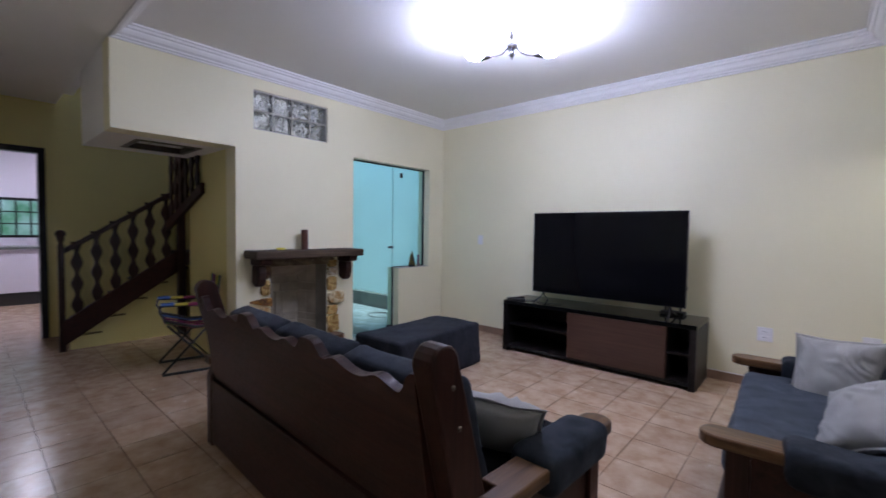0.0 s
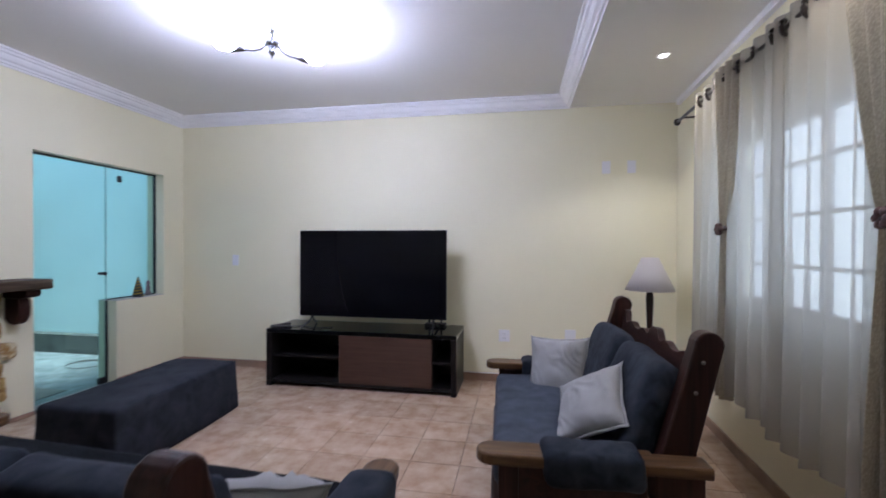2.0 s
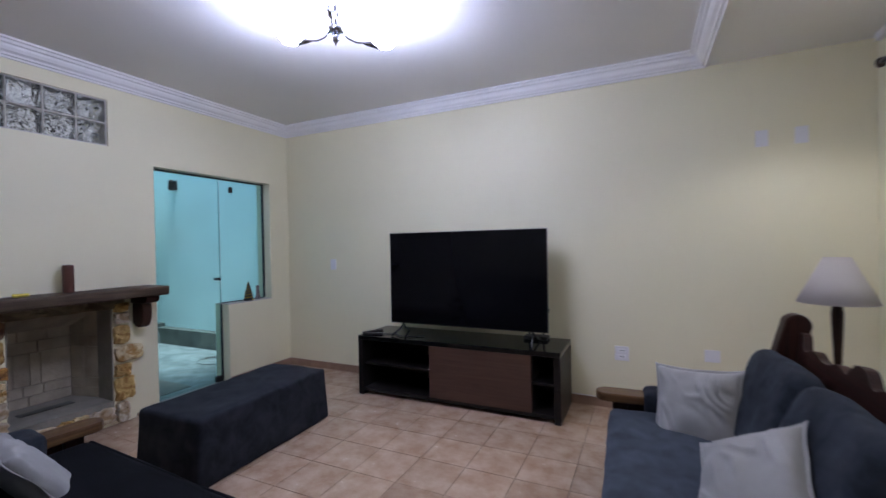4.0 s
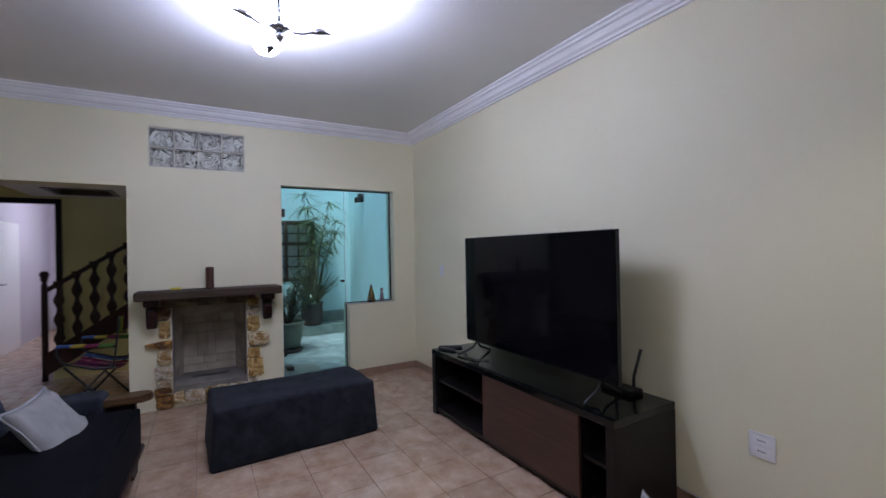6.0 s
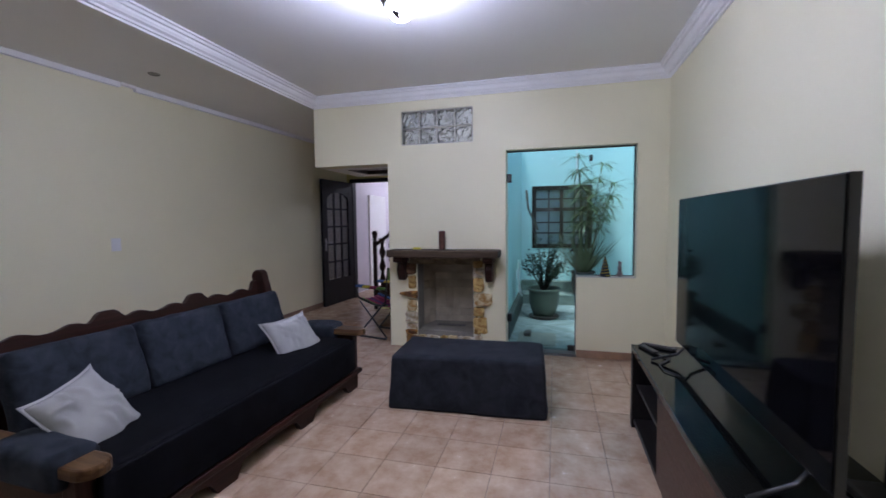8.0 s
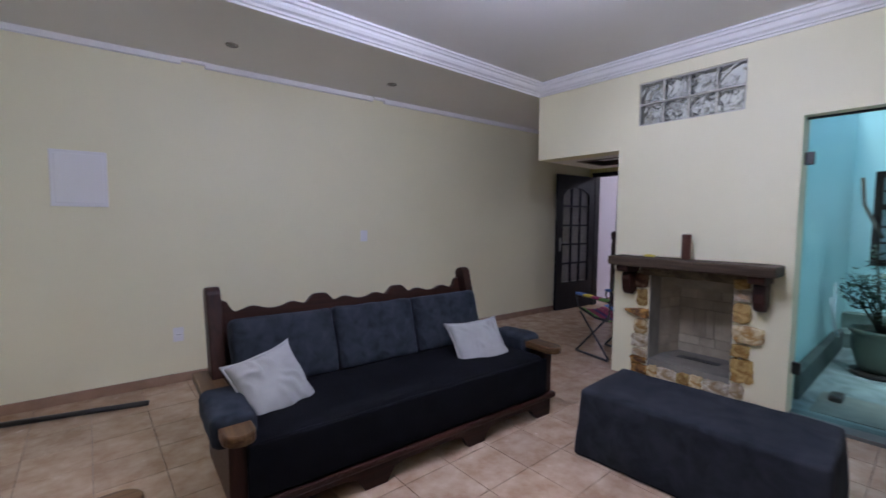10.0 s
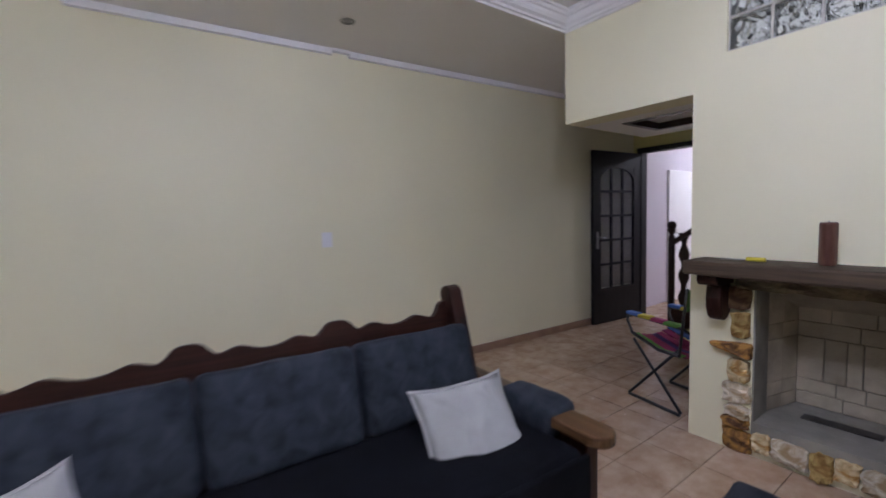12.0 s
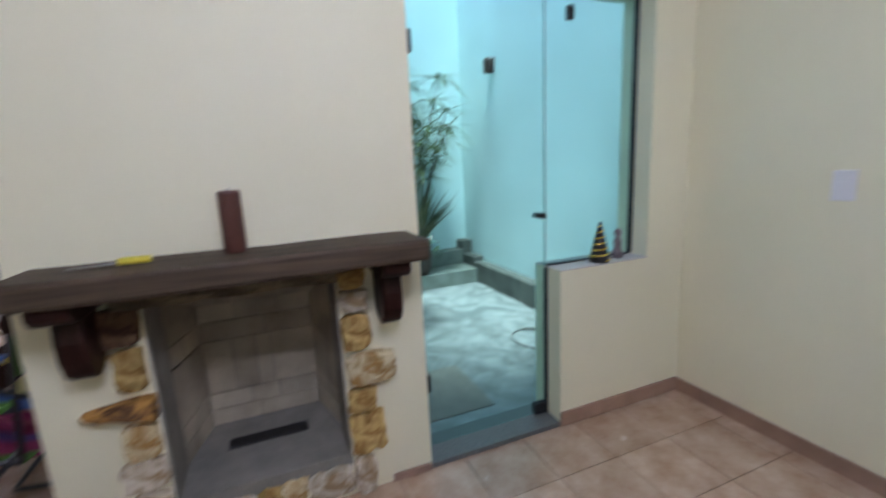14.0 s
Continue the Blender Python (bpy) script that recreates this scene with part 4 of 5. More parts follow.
pillow(on_sofa(sofa_long, 0.735, 0.465, 0.50, -55, 0, 20) @ pose(0, 0, 0, 0, 0, 7), 1.0, "pale grey linen pillow tilted in the sofa corner", 0.365)
pillow(on_sofa(sofa_long, -0.635, 0.52, 0.462, -54, 0, -6) @ pose(0, 0, 0, 0, 0, 1), 2.0, "pale grey linen pillow leaning on the sofa back", 0.40)
pillow(on_sofa(sofa_short, 0.42, 0.39, 0.54, -66, 0, 70) @ pose(0, 0, 0, 0, 0, 4), 3.0, "pale grey linen pillow leaning beside the sofa arm", 0.35)
pillow(on_sofa(sofa_short, -0.30, 0.34, 0.565, -46, 0, 24) @ pose(0, 0, 0, 0, 0, 45), 4.0, "pale grey linen pillow standing on its corner", 0.34)

ott = thing("ottoman", pose(-2.20, 3.15, 0, 0, 0, 2.4), "long charcoal velvet ottoman bench", "ottoman")
bm = padded(-0.28, -0.545, 0.0, 0.28, 0.545, 0.39, 0.024, 0.008, 71, 0.06)
for v in bm.verts:
    k = 1 - 0.05 * v.co.z / 0.39
    v.co.x, v.co.y = v.co.x * k, v.co.y * (k + 0.038)
    v.co.z = max(v.co.z, 0.0)
part("cover", bm, OTTO, ott)
part("top_piping", smooth(tube([(x * 0.254, y * 0.515, 0.375) for x, y in ((-1, -1), (1, -1), (1, 1), (-1, 1), (-1, -1))], 0.005, 6)), OTTO, ott)

# ---- floor lamp ----
lamp = thing("floor_lamp", pose(1.345, 4.33, 0), "floor lamp with dark turned post and white cloth shade, off", "floor lamp")
part("base", smooth(lathe([(0.13, 0), (0.135, 0.012), (0.10, 0.025), (0.03, 0.035), (0.02, 0.05)], 28)), DARKWOOD, lamp)
part("post", smooth(lathe([(0.018, 0.05), (0.016, 0.30), (0.022, 0.45), (0.018, 0.60), (0.026, 0.78), (0.030, 0.90), (0.024, 0.94), (0.012, 0.96), (0.010, 1.10)], 20)), DARKWOOD, lamp)
bm = bmesh.new()
a = [[bm.verts.new((r * math.cos(2 * math.pi * i / 36), r * math.sin(2 * math.pi * i / 36), z)) for i in range(36)] for r, z in ((0.188, 0.962), (0.122, 1.10), (0.064, 1.228), (0.060, 1.228), (0.118, 1.10), (0.184, 0.962))]
for p, q in zip(a, a[1:] + a[:1]):
    for i in range(36):
        bm.faces.new((p[i], p[(i + 1) % 36], q[(i + 1) % 36], q[i]))
lsh = part("shade", smooth(bm), LAMPSHADE, lamp, "white tapered cloth shade")
part("spider", tube([(-0.066, 0, 1.215), (0.066, 0, 1.215)], 0.003, 6), STEEL, lsh)

# ---- chandelier and spots ----
ch = thing("chandelier", pose(-1.16, 2.93, ZC), "chrome ceiling chandelier with lit white glass shades", "ceiling light")
part("canopy", smooth(lathe([(0.055, 0), (0.055, -0.01), (0.035, -0.03), (0.012, -0.035)], 20)), BRASS, ch)
part("stem", smooth(lathe([(0.009, -0.03), (0.009, -0.10), (0.020, -0.11), (0.024, -0.125), (0.009, -0.14), (0.009, -0.185)], 18)), BRASS, ch)
part("hub", smooth(lathe([(0.012, -0.18), (0.042, -0.195), (0.046, -0.208), (0.030, -0.220), (0.012, -0.226)], 22)), BRASS, ch)
part("finial", smooth(lathe([(0.008, -0.226), (0.022, -0.236), (0.025, -0.250), (0.014, -0.268), (0.005, -0.278), (0.002, -0.292)], 18)), BRASS, ch)
for turn in (184, 62, 302):
    a = radians(turn)
    c, q = math.cos(a), math.sin(a)
    pts = [(c * r, q * r, z) for r, z in ((0.035, -0.205), (0.07, -0.232), (0.12, -0.240), (0.18, -0.228), (0.25, -0.224), (0.29, -0.215))]
    arm_ = part("arm", smooth(tube(pts, 0.0055, 8)), BRASS, ch)
    blade = bmesh.new()
    rings = []
    for r, w, z in ((0.165, 0.004, -0.236), (0.185, 0.020, -0.232), (0.21, 0.026, -0.230), (0.235, 0.016, -0.234), (0.262, 0.002, -0.242)):
        rings.append([blade.verts.new((c * r - q * y, q * r + c * y, z + h)) for y, h in ((-w, 0.006), (0, -0.012 * w / 0.026 - 0.002), (w, 0.006), (0, 0.008))])
    for u, v in zip(rings, rings[1:]):
        for k in range(4):
            blade.faces.new((u[k], u[(k + 1) % 4], v[(k + 1) % 4], v[k]))
    bmesh.ops.recalc_face_normals(blade, faces=blade.faces)
    part("leaf", smooth(blade), BRASS, arm_, "chrome leaf ornament")
    part("shade", smooth(lathe([(0.020, -0.030), (0.050, -0.024), (0.070, 0.0), (0.074, 0.028), (0.062, 0.050), (0.036, 0.062), (0.014, 0.064)], 20, at=(c * 0.300, q * 0.300, -0.188))), SHADEGLOW, arm_, "lit white glass shade")


def spot(x, y, lit):
    s = thing("ceiling_spot", pose(x, y, ZS), "small recessed ceiling spotlight, " + ("lit" if lit else "off"), "spotlight", "ceiling spots")
    ring = [(0.038 * math.cos(2 * math.pi * k / 24), 0.038 * math.sin(2 * math.pi * k / 24), -0.001) for k in range(25)]
    part("trim_ring", smooth(tube(ring, 0.008, 8)), WHITEP if lit else STEEL, s)
    part("lens", smooth(lathe([(0.001, -0.006), (0.020, -0.005), (0.026, -0.001)], 20)), SPOTGLOW if lit else STEEL, s)
    if lit:
        l = new("spot_bulb", bpy.data.lights.new("spot_bulb", 'SPOT'))
        l.data.energy, l.data.spot_size, l.data.spot_blend, l.data.color, l.data.shadow_soft_size = SPOT_POWER, radians(124), 0.45, (1, 0.96, 0.88), 0.025
        l.parent = s
        l.matrix_basis = pose(0, 0, -0.02)


spot(1.25, 3.73, True)
spot(1.22, 2.25, True)
spot(-2.02, 0.50, False)
spot(-0.64, 0.487, False)


# ---- plates on the walls ----
def plate(name, m, w, h, label, sockets=0, cat="switch"):
    p = thing(name, m, label, cat)
    part("cover", soft_box(-w / 2, -0.009, -h / 2, w / 2, 0, h / 2, 0.003), WHITEP, p)
    for k in range(sockets):
        z = (k - (sockets - 1) / 2) * h * 0.42
        part("insert", soft_box(-w * 0.3, -0.0125, z - h * 0.13, w * 0.3, -0.0092, z + h * 0.13, 0.001, 1), WHITEP if cat == "switch" else CROWN, p)
        if cat == "socket":
            for dx in (-0.012, 0.0, 0.012):
                part("hole", boxes((dx - 0.003, -0.0135, z - 0.003, dx + 0.003, -0.0126, z + 0.003)), BLACK, p)


plate("wall_socket", pose(0.154, YN, 0.45), 0.105, 0.115, "white double wall socket plate", 2, "socket")
plate("wall_socket", pose(0.77, YN, 0.485), 0.10, 0.09, "white blank wall plate", 0, "wall plate")
plate("wall_switch", pose(1.082, YN, 2.05), 0.075, 0.115, "white wall plate high beside the window", 2, "switch")
plate("wall_switch", pose(1.304, YN, 2.05), 0.075, 0.115, "white wall plate high beside the window", 1, "switch")
plate("wall_switch", pose(-2.744, YN, 1.155), 0.075, 0.115, "white light switch on the cream wall", 1, "switch")
plate("wall_switch", SOUTH @ pose(3.60, 0, 1.18, 0, 0, 0), 0.08, 0.115, "white light switch on the long wall", 1, "switch")
plate("wall_socket", SOUTH @ pose(1.92, 0, 0.40, 0, 0, 0), 0.075, 0.115, "white wall socket low behind the sofa", 1, "socket")
panel = thing("breaker_panel", SOUTH @ pose(1.35, 0, 1.63), "white electrical breaker panel on the wall", "breaker panel")
part("frame", soft_box(-0.16, -0.012, -0.20, 0.16, 0, 0.20, 0.004), WHITEP, panel)
bd = part("door", soft_box(-0.135, -0.019, -0.175, 0.135, -0.0125, 0.175, 0.003), WHITEP, panel)
part("latch", soft_box(-0.12, -0.024, -0.02, -0.10, -0.0195, 0.02, 0.002), WHITEP, bd)
solid("floor_bar", smooth(tube([(0.75, 0.085, 0.02), (-0.07, 0.285, 0.02)], 0.018, 10)), BLACK, "long black tube lying on the floor", "tube", "object")
solid("wall_cable", smooth(tube([(-0.22, YN - 0.018, 0.085), (-0.05, YN - 0.02, 0.082), (0.30, YN - 0.02, 0.086), (0.62, YN - 0.02, 0.083)], 0.004, 6)), WHITEP,
      "thin white cable along the baseboard", "cable", "object")

# ---- hatch in the bulkhead ----
hatch = thing("ceiling_hatch", pose(-4.0, 1.63, 1.975), "recessed hatch with dark frame in the bulkhead", "hatch")
part("frame", boxes((-0.25, -0.25, -0.006, -0.21, 0.25, 0.06), (0.21, -0.25, -0.006, 0.25, 0.25, 0.06), (-0.21, -0.25, -0.006, 0.21, -0.21, 0.06), (-0.21, 0.21, -0.006, 0.21, 0.25, 0.06)), IRON, hatch)
part("panel", boxes((-0.21, -0.21, 0.045, 0.21, 0.21, 0.06)), WHITEP, hatch)

# ---- hall door ----
hall_door = thing("door_2", pose(-6.0, 0.25, 0), "near-black wooden hall door with small panes, standing open", "door", kind="structure")
part("door_frame", boxes((-0.10, 0.0, 0.0, 0.03, 0.06, 2.05), (-0.10, 0.74, 0.0, 0.03, 0.80, 2.05), (-0.10, 0.0, 2.05, 0.03, 0.80, 2.11)), DOORWOOD, hall_door)
LM = pose(0.035, 0.035, 0, 0, 0, -5.0)
W_, H_ = 0.88, 2.04
bars = [(0, -0.018, 0.01, 0.13, 0.018, H_), (W_ - 0.13, -0.018, 0.01, W_, 0.018, H_), (0.13, -0.018, 0.01, W_ - 0.13, 0.018, 0.42), (0.13, -0.018, 1.86, W_ - 0.13, 0.018, H_)]
part("leaf_frame", boxes(*bars), DOORWOOD, hall_door, "", LM)
cols = [0.13 + (W_ - 0.26) * k / 3 for k in range(4)]
rows = [0.42 + 1.44 * k / 5 for k in range(6)]
for k in (1, 2):
    part("muntin", boxes((cols[k] - 0.014, -0.012, 0.42, cols[k] + 0.014, 0.012, 1.86)), DOORWOOD, hall_door, "", LM)
for r in range(1, 5):
    for k in range(3):
        part("muntin", boxes((cols[k] + 0.015, -0.012, rows[r] - 0.013, cols[k + 1] - 0.015, 0.012, rows[r] + 0.013)), DOORWOOD, hall_door, "", LM)
for r in range(5):
    for k in range(3):
        part("pane", boxes((cols[k] + 0.012, -0.003, rows[r] + 0.013, cols[k + 1] - 0.012, 0.003, rows[r + 1] - 0.013)), GLASS_D, hall_door, "", LM)
# arched head over the panes
arch = [(0.13, 1.86), (0.13, 1.70)] + [(W_ / 2 - (W_ / 2 - 0.13) * math.cos(radians(a)), 1.70 + 0.15 * math.sin(radians(a))) for a in range(10, 171, 20)] + [(W_ - 0.13, 1.70), (W_ - 0.13, 1.86)]
part("arch_board", prism(arch, -0.014, 0.014, "y"), DOORWOOD, hall_door, "", LM)
part("handle_plate", soft_box(W_ - 0.09, 0.018, 0.90, W_ - 0.05, 0.024, 1.10, 0.003), STEEL, hall_door, "steel handle plate", LM)
part("handle", smooth(tube([(W_ - 0.07, 0.02, 1.03), (W_ - 0.07, 0.06, 1.03), (W_ - 0.17, 0.06, 1.03)], 0.009, 8)), STEEL, hall_door, "steel lever handle", LM)

# ---- stairs ----
SX = -5.17
stairs = thing("stairs", pose(SX, 1.07, 0), "narrow wooden stairs with wavy cut balusters", "stairs")
NST = 5
for k in range(NST):
    part("tread", soft_box(-0.80, 0.09 + 0.205 * k, 0.16 * (k + 1) - 0.035, -0.03, 0.09 + 0.205 * (k + 1) + 0.03, 0.16 * (k + 1), 0.006), DARKWOOD, stairs)
    part("riser", boxes((-0.80, 0.10 + 0.205 * k, 0.16 * k + 0.001, -0.03, 0.115 + 0.205 * k, 0.16 * (k + 1) - 0.036)), OLIVE, stairs)
part("landing", boxes((-0.80, 1.16, 0.80, 0.0, 1.95, 0.96)), DARKWOOD, stairs)
slope = 0.68
part("stringer", prism([(0.0, 0.05), (1.05, 0.05 + 1.05 * slope), (1.05, 0.30 + 1.05 * slope), (0.0, 0.30)], -0.025, 0.025, "x"), WOOD, stairs)
part("spandrel_wall", prism([(0.06, 0.0), (1.07, 0.0), (1.07, 0.06 + 1.05 * slope), (0.06, 0.08)], -0.06, -0.03, "x"), OLIVE, stairs, "wall under the stairs, cream paint toned for dim light")
part("newel", smooth(lathe([(0.034, 0), (0.034, 1.06), (0.026, 1.075), (0.022, 1.09), (0.038, 1.12), (0.040, 1.14), (0.024, 1.165), (0.004, 1.175)], 4)), DARKWOOD, stairs, "", pose(0, 0, 0, 0, 0, 45))
part("newel_finial", smooth(lathe([(0.02, 1.13), (0.04, 1.16), (0.044, 1.185), (0.03, 1.21), (0.004, 1.22)], 14)), DARKWOOD, stairs)
part("turning_post", soft_box(-0.04, 1.02, 0.0, 0.04, 1.10, 2.60, 0.006), DARKWOOD, stairs)
part("handrail", prism([(0.03, 0.985), (1.03, 0.985 + slope), (1.03, 1.04 + slope), (0.03, 1.04)], -0.035, 0.035, "x", 0.008), DARKWOOD, stairs)


def baluster(h):
    """A flat board cut in waves."""
    right_edge = [(0.033 + 0.015 * math.cos(2 * math.pi * 3.5 * k / 42 + math.pi), h * k / 42) for k in range(43)]
    return prism([(-a, b) for a, b in right_edge] + right_edge[::-1], -0.012, 0.012, "x")


bal = mesh_of("baluster", baluster(0.75), DARKWOOD)
for k in range(6):
    y = 0.12 + 0.158 * k
    b = new("baluster", bal)
    b.parent = stairs
    b.matrix_basis = pose(0, y, 0.27 + slope * y)
# upper flight, turning over the fireplace
part("upper_stringer", prism([(0.04, 1.22), (1.10, 1.60), (1.10, 1.70), (0.04, 1.32)], 0.90, 0.94, "y"), WOOD, stairs)
for k in range(6):
    b = new("baluster", bal)
    b.parent = stairs
    b.matrix_basis = pose(0.16 + 0.16 * k, 0.92, 1.36 + 0.058 * k, 0, 0, 90)


# ---- folding chair with striped cloth ----
def cloth(name, color):
    return mat(name, color, 0.8, vary=0.08, scale=20, bump=0.3, bump_scale=300)


STRIPES = [cloth("blue_stripe", (0.06, 0.13, 0.36)), cloth("yellow_stripe", (0.50, 0.40, 0.04)), cloth("magenta_stripe", (0.24, 0.02, 0.09)), cloth("green_stripe", (0.09, 0.24, 0.04)),
           cloth("violet_stripe", (0.08, 0.04, 0.17))]
chair = thing("folding_chair", pose(-3.80, 1.755, 0, 0, 0, -12) @ Matrix.Diagonal((0.86, 0.80, 1, 1)), "black folding chair with bright striped cloth seat", "folding chair")
for x in (-0.25, 0.25):
    part("floor_bar", smooth(tube([(x, -0.25, 0.014), (x, 0.25, 0.014)], 0.012, 8)), BLACK, chair)
    part("leg", smooth(tube([(x, -0.25, 0.02), (x * 0.94, 0.22, 0.43)], 0.011, 8)), BLACK, chair)
    part("leg", smooth(tube([(x * 0.94, 0.25, 0.02), (x, -0.20, 0.43)], 0.011, 8)), BLACK, chair)
    rail = part("seat_rail", smooth(tube([(x, -0.26, 0.60), (x, -0.27, 0.55), (x, -0.22, 0.47), (x, 0.05, 0.40), (x, 0.24, 0.40)], 0.012, 8)), BLACK, chair)
    part("back_post", smooth(tube([(x, 0.24, 0.40), (x, 0.30, 0.84)], 0.011, 8)), BLACK, chair)
    arm_ = part("armrest", smooth(tube([(x, -0.26, 0.60), (x, 0.27, 0.58)], 0.010, 8)), BLACK, chair)
    for k in range(4):
        part("arm_cloth", soft_box(x - 0.032, -0.26 + 0.125 * k, 0.600 - 0.005 * k, x + 0.032, -0.137 + 0.125 * k, 0.622 - 0.005 * k, 0.006), STRIPES[k % 5], arm_)
for k in range(7):
    x0 = -0.245 + 0.49 * k / 7
    sag = 0.04 * math.sin(math.pi * (k + 0.5) / 7)
    part("seat_stripe", prism([(-0.22, 0.46 - sag), (0.05, 0.395 - sag), (0.24, 0.395 - sag), (0.24, 0.403 - sag), (0.05, 0.403 - sag), (-0.22, 0.468 - sag)], x0, x0 + 0.069, "x"), STRIPES[(0, 2, 2, 4, 2, 2, 3)[k]], chair)
    part("back_stripe", soft_box(x0, 0.0, -0.07, x0 + 0.069, 0.008, 0.07, 0.002), STRIPES[(k * 2 + 1) % 5], chair, "", pose(0, 0.285 - 0.5 * sag, 0.76, -7))

# ---- room beyond the hall door ----
solid("wall_room_south", boxes((-9.6, 0.0, 0, -6.102, 0.12, 2.6)), LILAC, "pale lilac painted wall beyond the hall door", "wall")
solid("wall_room_north", boxes((-9.6, 2.6, 0, -6.102, 2.75, 2.6)), LILAC, "pale lilac painted wall beyond the hall door", "wall")
solid("wall_room_west", boxes((-9.75, 0.0, 0, -9.6, 0.62, 2.6), (-9.75, 1.80, 0, -9.6, 2.75, 2.6), (-9.75, 0.62, 0, -9.6, 1.80, 1.05), (-9.75, 0.62, 1.72, -9.6, 1.80, 2.6)), LILAC,
      "pale wall with a garden window", "wall")
solid("wall_room_lining", boxes((-6.13, 1.055, 0, -6.102, 2.6, 2.6)), LILAC, "pale lilac painted wall beside the hall door", "wall")
solid("ceiling_room", boxes((-9.75, 0.0, 2.6, -6.102, 2.75, 2.7)), CEIL, "white ceiling beyond the hall door", "ceiling")
w3 = thing("window_3", pose(-9.66, 1.21, 1.385), "dark framed kitchen window with small panes", "window", kind="structure")
part("window_frame", boxes((-0.03, -0.59, -0.335, 0.03, -0.54, 0.335), (-0.03, 0.54, -0.335, 0.03, 0.59, 0.335), (-0.03, -0.54, -0.335, 0.03, 0.54, -0.29), (-0.03, -0.54, 0.29, 0.03, 0.54, 0.335)), DOORWOOD, w3)
for k in range(1, 6):
    part("mullion", boxes((-0.02, -0.54 + 0.18 * k - 0.012, -0.289, 0.02, -0.54 + 0.18 * k + 0.012, 0.289)), DOORWOOD, w3)
for k in (-1, 1):
    part("glazing_bar", boxes((-0.015, -0.54, 0.1 * k - 0.01, 0.018, 0.54, 0.1 * k + 0.01)), DOORWOOD, w3)
solid("garden_backdrop", boxes((-11.2, -1.5, -0.5, -11.18, 4.0, 3.5)), mat("garden_green", (0.10, 0.30, 0.16), 0.9, vary=0.3, scale=3, tint=(0.5, 0.72, 0.68)), "blurred garden greenery outside the kitchen window", "backdrop")
counter = thing("kitchen_counter", pose(-9.25, 1.5, 0), "white kitchen counter with black top and plinth", "counter")
part("worktop", soft_box(-0.34, -0.95, 0.88, 0.36, 1.09, 0.92, 0.006), GRANITE, counter)
part("cabinet", soft_box(-0.34, -0.93, 0.20, 0.32, 1.09, 0.879, 0.004), LILAC, counter)
part("plinth", boxes((-0.34, -0.93, 0.0, 0.30, 1.09, 0.199)), BLACK, counter)
light2 = thing("ceiling_panel_light", pose(-8.0, 1.2, 2.6), "bright flat ceiling light", "ceiling light")
part("diffuser", soft_box(-0.30, -0.30, -0.03, 0.30, 0.30, -0.002, 0.01), ROOMGLOW, light2)
d4 = thing("door_4", pose(-7.43, 0.12, 0), "white painted door in the lilac wall", "door", kind="structure")
part("door_leaf", soft_box(-0.42, 0.001, 0.0, 0.42, 0.03, 1.90, 0.004), WHITEP, d4)
part("door_handle", smooth(tube([(0.36, 0.03, 1.0), (0.36, 0.07, 1.0), (0.26, 0.07, 1.0)], 0.009, 8)), STEEL, d4)

# ---- patio ----
PX0, PX1, PY0, PY1 = -6.6, XW - 0.2, 3.2, 4.99
solid("wall_patio_north", boxes((PX0 - 0.15, PY1, -0.02, PX1 + 0.2, PY1 + 0.15, 3.3)), AQUA, "pale aqua painted patio wall", "wall")
solid("wall_patio_south", boxes((PX0 - 0.15, PY0 - 0.008, -0.02, PX1, PY0, 2.75)), AQUA, "pale aqua painted patio wall", "wall")
solid("wall_patio_east", boxes((PX1 - 0.004, PY0, 2.9, PX1 + 0.2, PY1, 2.96)), AQUA, "aqua painted wall above the glass door", "wall")
solid("wall_patio_inner", boxes((PX1 - 0.004, 4.505, 0.0, PX1, PY1, 2.9), (PX1 - 0.004, PY0, 0, PX1, 3.285, 2.9), (PX1 - 0.004, 3.285, 2.054, PX1, 4.505, 2.9), (PX1 - 0.004, 3.97, 0.0, PX1, 4.505, 0.793)), AQUA, "aqua painted patio face of the room wall", "wall")
solid("wall_patio_west", boxes((PX0 - 0.15, PY0, 0, PX0, 3.38, 3.3), (PX0 - 0.15, 4.36, 0, PX0, PY1, 3.3), (PX0 - 0.15, 3.38, 0, PX0, 4.36, 0.87), (PX0 - 0.15, 3.38, 1.93, PX0, 4.36, 3.3)), AQUA,
      "aqua painted patio wall with a barred window", "wall")
solid("patio_floor", boxes((PX0 - 0.1, PY0, -0.06, PX1, PY1, -0.004)), PATIOSTONE, "mottled grey stone patio floor", "floor")
solid("patio_plinth", boxes((-6.119, PY1 - 0.12, -0.003, PX1 - 0.01, PY1 - 0.001, 0.22), (-6.0, PY0 + 0.001, -0.003, PX1 - 0.3, PY0 + 0.07, 0.20)), CONCRETE, "low grey concrete plinth along the patio walls", "plinth")
solid("patio_step", boxes((PX0, PY0 + 0.001, -0.003, -6.42, PY1 - 0.121, 0.315), (-6.419, PY0 + 0.001, -0.003, -6.05, PY1 - 0.121, 0.15)), STEPSTONE, "weathered greenish stone steps at the back of the patio", "step")
solid("step_skirting", boxes((PX0, PY1 - 0.12, -0.003, -6.42, PY1 - 0.001, 0.42), (-6.419, PY1 - 0.12, -0.003, -6.12, PY1 - 0.001, 0.27)), CONCRETE, "dark concrete skirting stepping up beside the patio steps", "skirting")
pw = thing("window_4", pose(PX0 - 0.06, 3.87, 1.40), "dark wooden barred window with pale curtain on the patio wall", "window", kind="structure")
